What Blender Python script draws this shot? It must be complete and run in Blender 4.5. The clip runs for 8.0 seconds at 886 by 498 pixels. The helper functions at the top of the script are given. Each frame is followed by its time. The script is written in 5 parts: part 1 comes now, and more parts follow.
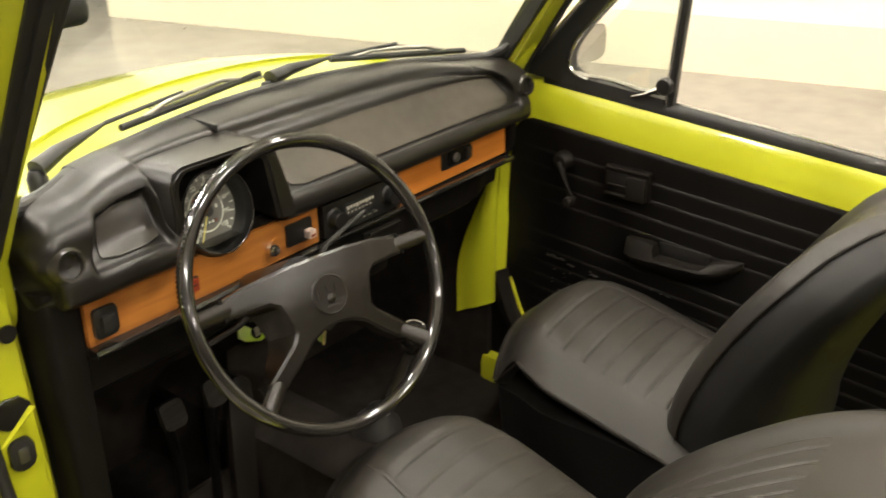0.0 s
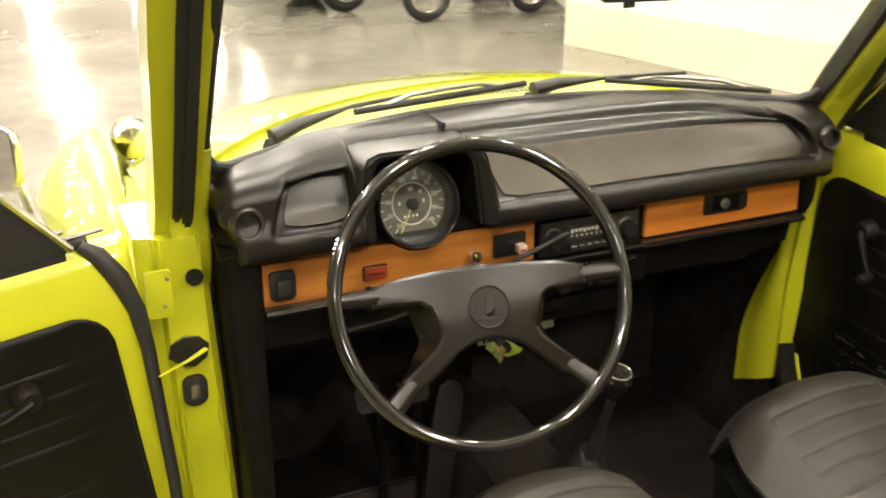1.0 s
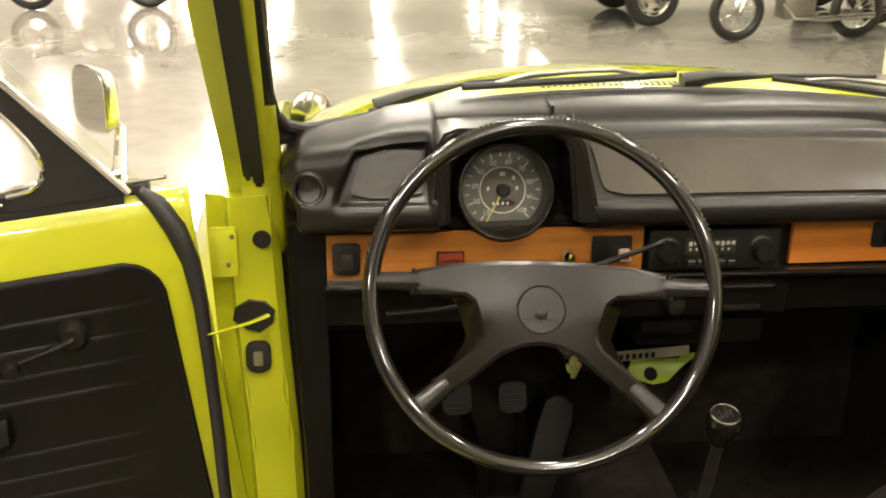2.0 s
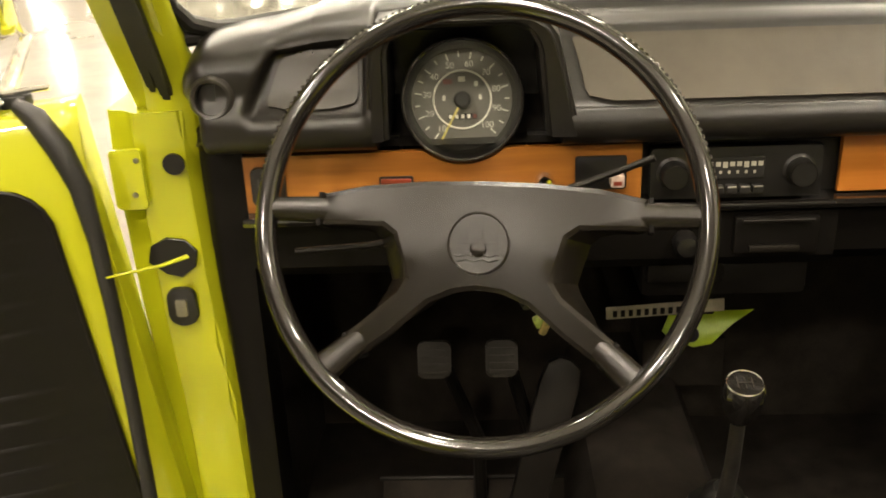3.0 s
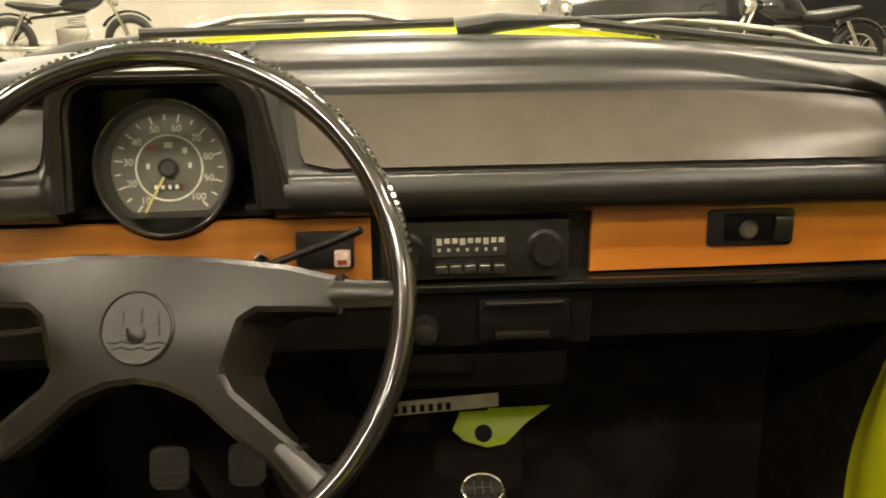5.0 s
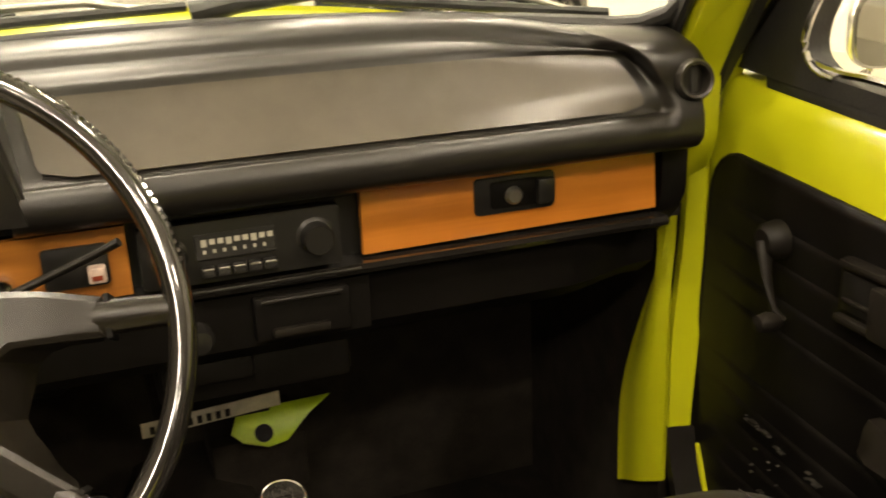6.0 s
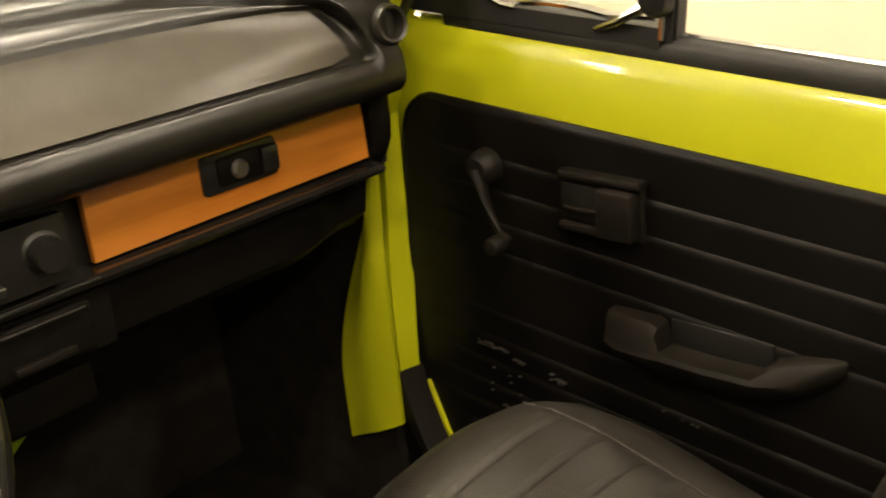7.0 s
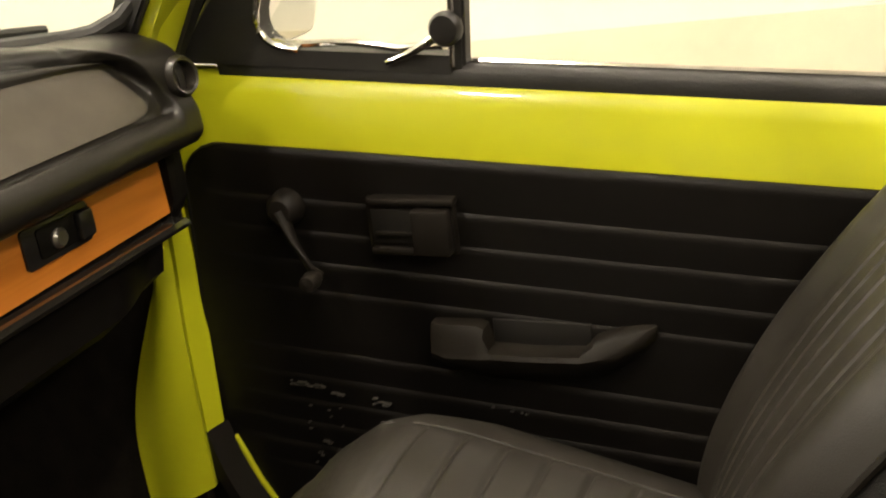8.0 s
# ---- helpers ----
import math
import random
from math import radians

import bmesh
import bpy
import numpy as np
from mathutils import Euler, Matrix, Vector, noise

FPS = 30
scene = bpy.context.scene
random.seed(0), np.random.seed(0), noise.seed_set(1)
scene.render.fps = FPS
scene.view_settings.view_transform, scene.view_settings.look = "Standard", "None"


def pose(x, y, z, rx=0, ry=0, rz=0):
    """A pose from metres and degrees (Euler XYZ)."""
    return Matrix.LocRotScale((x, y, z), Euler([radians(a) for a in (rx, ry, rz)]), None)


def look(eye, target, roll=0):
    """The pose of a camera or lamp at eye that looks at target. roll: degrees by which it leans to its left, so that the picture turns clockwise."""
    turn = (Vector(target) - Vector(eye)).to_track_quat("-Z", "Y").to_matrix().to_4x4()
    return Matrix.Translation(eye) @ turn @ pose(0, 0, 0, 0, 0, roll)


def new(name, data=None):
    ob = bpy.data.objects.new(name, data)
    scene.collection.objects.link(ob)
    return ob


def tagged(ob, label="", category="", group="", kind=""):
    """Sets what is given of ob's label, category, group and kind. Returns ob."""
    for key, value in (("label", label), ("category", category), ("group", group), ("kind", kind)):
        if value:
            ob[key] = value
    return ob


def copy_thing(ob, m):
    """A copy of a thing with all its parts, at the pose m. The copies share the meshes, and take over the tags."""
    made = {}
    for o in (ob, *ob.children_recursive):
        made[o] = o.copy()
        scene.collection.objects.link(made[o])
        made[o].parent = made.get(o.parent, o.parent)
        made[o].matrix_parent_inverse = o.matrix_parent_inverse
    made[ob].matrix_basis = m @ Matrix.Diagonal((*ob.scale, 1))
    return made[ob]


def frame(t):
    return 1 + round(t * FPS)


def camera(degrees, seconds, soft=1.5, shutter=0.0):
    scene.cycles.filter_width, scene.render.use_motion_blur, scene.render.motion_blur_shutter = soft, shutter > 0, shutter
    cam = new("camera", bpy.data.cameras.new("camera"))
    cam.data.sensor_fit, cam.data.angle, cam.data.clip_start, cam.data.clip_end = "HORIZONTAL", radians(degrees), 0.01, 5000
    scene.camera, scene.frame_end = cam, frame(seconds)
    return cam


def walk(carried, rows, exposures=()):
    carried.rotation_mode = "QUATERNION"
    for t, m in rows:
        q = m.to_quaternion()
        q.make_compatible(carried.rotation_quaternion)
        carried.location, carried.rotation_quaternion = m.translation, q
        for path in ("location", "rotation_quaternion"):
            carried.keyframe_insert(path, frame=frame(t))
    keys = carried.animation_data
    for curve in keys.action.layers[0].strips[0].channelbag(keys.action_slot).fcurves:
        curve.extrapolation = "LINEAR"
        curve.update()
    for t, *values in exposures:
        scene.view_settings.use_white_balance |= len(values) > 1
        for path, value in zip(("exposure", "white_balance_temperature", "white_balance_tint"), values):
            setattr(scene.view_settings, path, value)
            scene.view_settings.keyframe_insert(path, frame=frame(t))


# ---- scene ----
cam = camera(47.00, 8.0, soft=1.7, shutter=0.25)
PATH = [
    (0, (-1.0561, -1.0345, 1.5048), (0.3520, 0.1149, 0.6704), -0.70),
    (0.5, (-0.9464, -1.1648, 1.5073), (0.1424, 0.2807, 0.6559), -0.92),
    (1, (-0.7566, -1.1981, 1.4458), (-0.0145, 0.5000, 0.6936), 0.14),
    (1.5, (-0.5869, -1.1854, 1.4250), (-0.1754, 0.6353, 0.7069), 1.94),
    (1.7, (-0.5329, -1.1898, 1.4048), (-0.2168, 0.6549, 0.6998), 1.56),
    (2.8, (-0.2793, -1.0178, 1.2663), (-0.3705, 0.8196, 0.4816), -1.94),
    (3, (-0.2565, -0.9668, 1.2400), (-0.3323, 0.8725, 0.4583), -2.38),
    (3.5, (-0.2048, -0.8517, 1.1851), (-0.2522, 1.0106, 0.4573), -1.81),
    (4, (-0.1643, -0.8664, 1.1862), (-0.1860, 1.0176, 0.5153), -1.86),
    (5.3, (-0.0813, -0.8653, 1.1778), (0.1264, 1.0323, 0.5811), -1.16),
    (5.5, (-0.0859, -0.8594, 1.1795), (0.2149, 1.0208, 0.5675), -2.36),
    (6, (-0.1097, -0.8258, 1.1776), (0.5027, 0.9619, 0.5225), -2.45),
    (6.5, (-0.1677, -0.7737, 1.1721), (0.8088, 0.8288, 0.4805), -3.60),
    (7, (-0.2322, -0.7210, 1.1685), (1.0716, 0.5944, 0.4136), -5.58),
    (7.5, (-0.2895, -0.6626, 1.1690), (1.2316, 0.3407, 0.3445), -7.24),
    (8, (-0.3611, -0.5933, 1.1723), (1.3593, 0.1303, 0.4534), -6.55),
]
EXPOSURE = [(0, 0.26, 6350, 10), (0.5, 0.47, 6450, 10), (1.0, 0.36, 6600, 10), (1.5, 0.10, 6650, 10), (3.0, 0.36, 7050, 10), (3.5, 0.43, 7350, 10), (5.5, 0.32, 7500, 10), (6.0, 0.35, 7600, 10), (7.0, 0.08, 7500, 10), (7.5, 0.05, 7250, 10), (8.0, 0.15, 7000, 10)]
walk(cam, [(t, look(eye, target, roll)) for t, eye, target, roll in PATH], EXPOSURE)

# ---- world, light, exposure ----
world = bpy.data.worlds.new("world")
world.use_nodes = True
scene.world = world
world.node_tree.nodes["Background"].inputs[0].default_value = (1.0, 0.93, 0.82, 1)
world.node_tree.nodes["Background"].inputs[1].default_value = 0.15


# ---- materials ----
def mat(name, color, rough=0.5, metal=0.0, var=0.0, vscale=8.0, bump=0.0, bscale=200.0, coat=0.0, spec=0.5, rvar=0.0, dark=None):
    """A surface with colour variation at two scales, roughness variation and fine relief, all in metres."""
    m = bpy.data.materials.new(name)
    m.use_nodes = True
    nt = m.node_tree
    b = nt.nodes["Principled BSDF"]
    b.inputs["Base Color"].default_value = (*color, 1)
    b.inputs["Roughness"].default_value = rough
    b.inputs["Metallic"].default_value = metal
    b.inputs["Specular IOR Level"].default_value = spec
    b.inputs["Coat Weight"].default_value = coat
    b.inputs["Coat Roughness"].default_value = 0.04
    geo = nt.nodes.new("ShaderNodeNewGeometry")
    if var or rvar:
        n1 = nt.nodes.new("ShaderNodeTexNoise")
        n1.inputs["Scale"].default_value = vscale
        n1.inputs["Detail"].default_value = 6
        n2 = nt.nodes.new("ShaderNodeTexNoise")
        n2.inputs["Scale"].default_value = vscale * 9
        n2.inputs["Detail"].default_value = 3
        for n in (n1, n2):
            nt.links.new(geo.outputs["Position"], n.inputs["Vector"])
        add = nt.nodes.new("ShaderNodeMath")
        add.operation = "MULTIPLY_ADD"
        add.inputs[1].default_value = 0.35
        nt.links.new(n2.outputs["Fac"], add.inputs[0])
        nt.links.new(n1.outputs["Fac"], add.inputs[2])
        if var:
            ramp = nt.nodes.new("ShaderNodeMix")
            ramp.data_type = "RGBA"
            lo = dark if dark else tuple(c * (1 - var) for c in color)
            ramp.inputs["A"].default_value = (*lo, 1)
            ramp.inputs["B"].default_value = (*[min(1, c * (1 + var * 0.6)) for c in color], 1)
            mr = nt.nodes.new("ShaderNodeMapRange")
            mr.inputs["From Min"].default_value, mr.inputs["From Max"].default_value = 0.42, 0.92
            nt.links.new(add.outputs[0], mr.inputs["Value"])
            nt.links.new(mr.outputs[0], ramp.inputs["Factor"])
            nt.links.new(ramp.outputs["Result"], b.inputs["Base Color"])
        if rvar:
            mr2 = nt.nodes.new("ShaderNodeMapRange")
            mr2.inputs["From Min"].default_value, mr2.inputs["From Max"].default_value = 0.42, 0.92
            mr2.inputs["To Min"].default_value, mr2.inputs["To Max"].default_value = max(0.02, rough - rvar), min(1, rough + rvar)
            nt.links.new(add.outputs[0], mr2.inputs["Value"])
            nt.links.new(mr2.outputs[0], b.inputs["Roughness"])
    if bump:
        nb = nt.nodes.new("ShaderNodeTexNoise")
        nb.inputs["Scale"].default_value = bscale
        nb.inputs["Detail"].default_value = 4
        nt.links.new(geo.outputs["Position"], nb.inputs["Vector"])
        bp = nt.nodes.new("ShaderNodeBump")
        bp.inputs["Strength"].default_value = bump
        bp.inputs["Distance"].default_value = 0.002
        nt.links.new(nb.outputs["Fac"], bp.inputs["Height"])
        nt.links.new(bp.outputs[0], b.inputs["Normal"])
    return m


def wood_mat(name, dark, light, coat):
    m = mat(name, (0.50, 0.17, 0.025), 0.34, coat=coat)
    nt = m.node_tree
    b = nt.nodes["Principled BSDF"]
    geo = nt.nodes.new("ShaderNodeNewGeometry")
    mp = nt.nodes.new("ShaderNodeMapping")
    mp.inputs["Scale"].default_value = (4, 30, 60)
    nt.links.new(geo.outputs["Position"], mp.inputs["Vector"])
    n = nt.nodes.new("ShaderNodeTexNoise")
    n.inputs["Scale"].default_value = 1.3
    n.inputs["Detail"].default_value = 8
    n.inputs["Distortion"].default_value = 0.6
    nt.links.new(mp.outputs[0], n.inputs["Vector"])
    big = nt.nodes.new("ShaderNodeTexNoise")
    big.inputs["Scale"].default_value = 14
    nt.links.new(geo.outputs["Position"], big.inputs["Vector"])
    mx = nt.nodes.new("ShaderNodeMath")
    mx.operation = "MULTIPLY_ADD"
    mx.inputs[1].default_value = 0.5
    nt.links.new(big.outputs["Fac"], mx.inputs[0])
    nt.links.new(n.outputs["Fac"], mx.inputs[2])
    cr = nt.nodes.new("ShaderNodeValToRGB")
    cr.color_ramp.elements[0].position, cr.color_ramp.elements[1].position = 0.45, 1.0
    cr.color_ramp.elements[0].color = (*dark, 1)
    cr.color_ramp.elements[1].color = (*light, 1)
    nt.links.new(mx.outputs[0], cr.inputs[0])
    nt.links.new(cr.outputs[0], b.inputs["Base Color"])
    return m


def floor_mat():
    m = mat("polished_concrete", (0.27, 0.25, 0.215), 0.11, var=0.36, vscale=0.7, rvar=0.05)
    return m


def ribbed_mat():
    """Seat cloth-vinyl with fine cross ribs."""
    m = mat("seat_ribbed_vinyl", (0.0205, 0.0177, 0.0146), 0.46, var=0.25, vscale=9, spec=0.38)
    nt = m.node_tree
    b = nt.nodes["Principled BSDF"]
    geo = nt.nodes.new("ShaderNodeNewGeometry")
    w = nt.nodes.new("ShaderNodeTexWave")
    w.wave_type, w.bands_direction = "BANDS", "X"
    w.inputs["Scale"].default_value = 130
    w.inputs["Distortion"].default_value = 0.0
    nt.links.new(geo.outputs["Position"], w.inputs["Vector"])
    bp = nt.nodes.new("ShaderNodeBump")
    bp.inputs["Strength"].default_value = 0.20
    bp.inputs["Distance"].default_value = 0.001
    nt.links.new(w.outputs["Fac"], bp.inputs["Height"])
    nt.links.new(bp.outputs[0], b.inputs["Normal"])
    return m


def glass_mat(name, tint=(0.95, 0.97, 0.95), gloss=0.06):
    m = bpy.data.materials.new(name)
    m.use_nodes = True
    nt = m.node_tree
    nt.nodes.remove(nt.nodes["Principled BSDF"])
    tr = nt.nodes.new("ShaderNodeBsdfTransparent")
    tr.inputs[0].default_value = (*tint, 1)
    gl = nt.nodes.new("ShaderNodeBsdfGlossy")
    gl.inputs["Roughness"].default_value = 0.02
    mx = nt.nodes.new("ShaderNodeMixShader")
    mx.inputs[0].default_value = gloss
    nt.links.new(tr.outputs[0], mx.inputs[1])
    nt.links.new(gl.outputs[0], mx.inputs[2])
    nt.links.new(mx.outputs[0], nt.nodes["Material Output"].inputs[0])
    return m


def glow_mat(name, color, strength):
    m = bpy.data.materials.new(name)
    m.use_nodes = True
    b = m.node_tree.nodes["Principled BSDF"]
    b.inputs["Emission Color"].default_value = (*color, 1)
    b.inputs["Emission Strength"].default_value = strength
    return m


YELLOW = mat("yellow_paint", (0.50, 0.515, 0.018), 0.30, var=0.06, vscale=5, coat=1.0, bump=0.03, bscale=90)
VINYL = mat("black_dash_vinyl", (0.011, 0.0095, 0.0078), 0.31, spec=0.38, var=0.12, vscale=6, bump=0.10, bscale=700)
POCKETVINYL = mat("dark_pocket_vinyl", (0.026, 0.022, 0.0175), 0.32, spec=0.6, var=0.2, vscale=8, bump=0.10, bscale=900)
# pad vinyl in the right recess; its reflected sheen is put into the paler grey
INLAYSHEEN = mat("sheen_dash_inlay", (0.067, 0.058, 0.045), 0.25, var=0.30, vscale=4, bump=0.10, bscale=900)
PLASTIC = mat("black_plastic", (0.011, 0.010, 0.009), 0.36, var=0.2, vscale=12)
HUB = mat("dark_grey_wheel_plastic", (0.0108, 0.0088, 0.0067), 0.27, var=0.1, vscale=8, bump=0.08, bscale=900, spec=0.36)
RIM = mat("glossy_black_rim", (0.012, 0.0105, 0.009), 0.07, spec=0.9, var=0.2, vscale=25, bump=0.03, bscale=120, rvar=0.02)
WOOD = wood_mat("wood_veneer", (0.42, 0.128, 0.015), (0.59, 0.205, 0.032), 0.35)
# driver-side veneer: worn varnish plus the hood's shade, both in the colour
SHADEDAGEDWOOD = wood_mat("shaded_aged_wood_veneer", (0.19, 0.062, 0.011), (0.40, 0.150, 0.026), 0.25)
CHROME = mat("chrome", (0.80, 0.78, 0.74), 0.13, metal=1.0, var=0.1, vscale=30, rvar=0.05)
STEEL = mat("dull_steel", (0.42, 0.40, 0.36), 0.4, metal=1.0, var=0.25, vscale=30)
RUBBER = mat("black_rubber", (0.016, 0.0148, 0.0135), 0.5, var=0.3, vscale=20, bump=0.2, bscale=400)
UNDER = mat("matt_black_underdash", (0.006, 0.0051, 0.0043), 0.5, var=0.3, vscale=20, spec=0.10)
CARPET = mat("black_carpet", (0.022, 0.018, 0.0145), 0.95, var=0.4, vscale=30, bump=0.8, bscale=700, spec=0.1)
DOORCARD = mat("black_door_vinyl", (0.0062, 0.0053, 0.0046), 0.38, var=0.25, vscale=10, bump=0.2, bscale=900, spec=0.21)
TRIM = mat("brown_black_trim", (0.010, 0.0082, 0.0064), 0.46, spec=0.17, var=0.25, vscale=18, bump=0.2, bscale=700)
ARMREST = mat("brown_black_armrest", (0.0085, 0.0068, 0.005), 0.5, spec=0.16, var=0.25, vscale=18, bump=0.2, bscale=700)
SEAT = mat("seat_side_vinyl", (0.0155, 0.0131, 0.0105), 0.46, spec=0.4, var=0.15, vscale=6, bump=0.15, bscale=900)
SEATRIB = ribbed_mat()
SEATBACK = mat("seat_shell_vinyl", (0.006, 0.0055, 0.005), 0.55, spec=0.3, var=0.25, vscale=9, bump=0.25, bscale=900)
DIAL = mat("dial_face", (0.125, 0.115, 0.098), 0.6, var=0.2, vscale=60)
MARK = mat("dial_marking", (0.80, 0.77, 0.68), 0.6, var=0.15, vscale=200)
NEEDLE = mat("needle_yellow", (0.75, 0.62, 0.16), 0.5, var=0.1, vscale=200)
RED = mat("red_lens", (0.22, 0.035, 0.015), 0.3, var=0.25, vscale=90)
ORANGE = mat("orange_plastic", (0.80, 0.25, 0.03), 0.35, var=0.15, vscale=60)
IVORY = mat("ivory_paint", (0.52, 0.47, 0.36), 0.5, var=0.3, vscale=60)
GREENPAINT = mat("green_yellow_paint", (0.42, 0.58, 0.02), 0.4, var=0.2, vscale=30)
PEDAL = mat("pedal_rubber", (0.013, 0.0108, 0.008), 0.62, var=0.3, vscale=60, bump=0.4, bscale=300, spec=0.25)
CONCRETE = floor_mat()
CREAM = mat("cream_wall_paint", (0.84, 0.80, 0.70), 0.6, var=0.05, vscale=1.2, bump=0.05, bscale=60)
WAINSCOT = mat("beige_wall_paint", (0.76, 0.68, 0.52), 0.5, var=0.08, vscale=1.5)
CEIL = mat("white_ceiling_paint", (0.8, 0.78, 0.73), 0.8, var=0.06, vscale=1.0)
LAMP = glow_mat("lamp_diffuser", (1.0, 0.92, 0.80), 235.0)
GLASS = glass_mat("window_glass")
LENSGLASS = glass_mat("instrument_glass", gloss=0.07)
MIRRORGLASS = mat("mirror_glass", (0.9, 0.9, 0.88), 0.02, metal=1.0)
NAVY = mat("dark_navy_paint", (0.012, 0.013, 0.017), 0.25, var=0.2, vscale=3, coat=0.7)


# ---- mesh helpers ----
def part(name, bm, material, parent=None, label="", smooth=True, angle=35.0):
    bmesh.ops.recalc_face_normals(bm, faces=bm.faces)
    me = bpy.data.meshes.new(name)
    bm.to_mesh(me)
    bm.free()
    me.materials.append(material)
    if smooth:
        me.shade_smooth()
        me.set_sharp_from_angle(angle=radians(angle))
    ob = new(name, me)
    if parent:
        ob.parent = parent
    if label:
        ob["label"] = label
    return ob


def thing(name, label, category, group="", kind="", at=(0, 0, 0)):
    ob = new(name)
    ob.location = at
    return tagged(ob, label, category, group, kind)


def box(x0, x1, y0, y1, z0, z1, bevel=0.0, seg=2, bm=None):
    bm = bm or bmesh.new()
    r = bmesh.ops.create_cube(bm, size=1.0)
    for v in r["verts"]:
        v.co = Vector((x0 + (v.co.x + 0.5) * (x1 - x0), y0 + (v.co.y + 0.5) * (y1 - y0), z0 + (v.co.z + 0.5) * (z1 - z0)))
    if bevel:
        es = list({e for v in r["verts"] for e in v.link_edges})
        bmesh.ops.bevel(bm, geom=es, offset=bevel, segments=seg, affect="EDGES", profile=0.5)
    return bm


def loft(rings, close=True, caps=True, bm=None):
    """A skin over rings of points, all of one length."""
    bm = bm or bmesh.new()
    vs = [[bm.verts.new(p) for p in r] for r in rings]
    n = len(rings[0])
    for a, b in zip(vs, vs[1:]):
        for i in range(n if close else n - 1):
            j = (i + 1) % n
            bm.faces.new((a[i], a[j], b[j], b[i]))
    if caps and close:
        bm.faces.new(vs[0])
        bm.faces.new(vs[-1])
    return bm


def tube(path, radius, seg=12, bm=None, caps=True, flat=1.0):
    """A round bar along points; radius may be a list."""
    path = [Vector(p) for p in path]
    rings = []
    up = Vector((0.123, 0.2, 0.97))
    for i, p in enumerate(path):
        d = (path[min(i + 1, len(path) - 1)] - path[max(i - 1, 0)]).normalized()
        u = d.cross(up).normalized()
        v = u.cross(d)
        r = radius[i] if isinstance(radius, (list, tuple)) else radius
        rings.append([p + r * (math.cos(a) * u + flat * math.sin(a) * v) for a in [2 * math.pi * k / seg for k in range(seg)]])
    return loft(rings, True, caps, bm)


def lathe(profile, centre, axis, seg=40, bm=None):
    """Spins (radius, distance along axis) pairs round an axis."""
    axis = Vector(axis).normalized()
    u = axis.orthogonal().normalized()
    v = axis.cross(u)
    c = Vector(centre)
    rings = [[c + h * axis + max(r, 1e-5) * (math.cos(a) * u + math.sin(a) * v) for a in [2 * math.pi * k / seg for k in range(seg)]] for r, h in profile]
    return loft(rings, True, True, bm)


def torus(centre, axis, big, small, seg=72, ring=12, bm=None, flat=1.0):
    axis = Vector(axis).normalized()
    u = axis.orthogonal().normalized()
    v = axis.cross(u)
    c = Vector(centre)
    bm = bm or bmesh.new()
    vs = []
    for k in range(seg):
        a = 2 * math.pi * k / seg
        d = math.cos(a) * u + math.sin(a) * v
        vs.append([bm.verts.new(c + d * (big + small * math.cos(b)) + axis * small * flat * math.sin(b)) for b in [2 * math.pi * j / ring for j in range(ring)]])
    for k in range(seg):
        for j in range(ring):
            bm.faces.new((vs[k][j], vs[(k + 1) % seg][j], vs[(k + 1) % seg][(j + 1) % ring], vs[k][(j + 1) % ring]))
    return bm


def prism(pts, o, ex, ey, thick, bevel=0.0, seg=2, bm=None):
    """A flat outline (pairs) in the plane o, ex, ey, with a thickness along ex x ey."""
    bm = bm or bmesh.new()
    o, ex, ey = Vector(o), Vector(ex).normalized(), Vector(ey).normalized()
    n = ex.cross(ey)
    lo = [bm.verts.new(o + a * ex + b * ey) for a, b in pts]
    hi = [bm.verts.new(o + a * ex + b * ey + thick * n) for a, b in pts]
    top = bm.faces.new(hi)
    bm.faces.new(lo[::-1])
    for i in range(len(pts)):
        j = (i + 1) % len(pts)
        bm.faces.new((lo[i], lo[j], hi[j], hi[i]))
    if bevel:
        bmesh.ops.bevel(bm, geom=list(top.edges), offset=bevel, segments=seg, affect="EDGES", profile=0.5)
    return bm


def rounded(x0, x1, y0, y1, r, n=5):
    pts = []
    for cx, cy, a0 in ((x1 - r, y1 - r, 0), (x0 + r, y1 - r, 90), (x0 + r, y0 + r, 180), (x1 - r, y0 + r, 270)):
        for k in range(n + 1):
            a = radians(a0 + 90 * k / n)
            pts.append((cx + r * math.cos(a), cy + r * math.sin(a)))
    return pts


def smooth(a, b, x):
    t = max(0.0, min(1.0, (x - a) / (b - a)))
    return t * t * (3 - 2 * t)


def grid(fn, us, vs, bm=None):
    bm = bm or bmesh.new()
    rows = [[bm.verts.new(fn(u, v)) for v in vs] for u in us]
    for a, b in zip(rows, rows[1:]):
        for i in range(len(vs) - 1):
            bm.faces.new((a[i], a[i + 1], b[i + 1], b[i]))
    return bm


def thicken(bm, d):
    bmesh.ops.recalc_face_normals(bm, faces=bm.faces)
    bmesh.ops.solidify(bm, geom=bm.faces[:], thickness=d)
    return bm


def steps(a, b, n):
    return [a + (b - a) * i / n for i in range(n + 1)]


# ---- the showroom ----
def box_structure(name, material, label, category, *dims):
    return tagged(part(name, box(*dims), material, smooth=False), label, category, kind="structure")


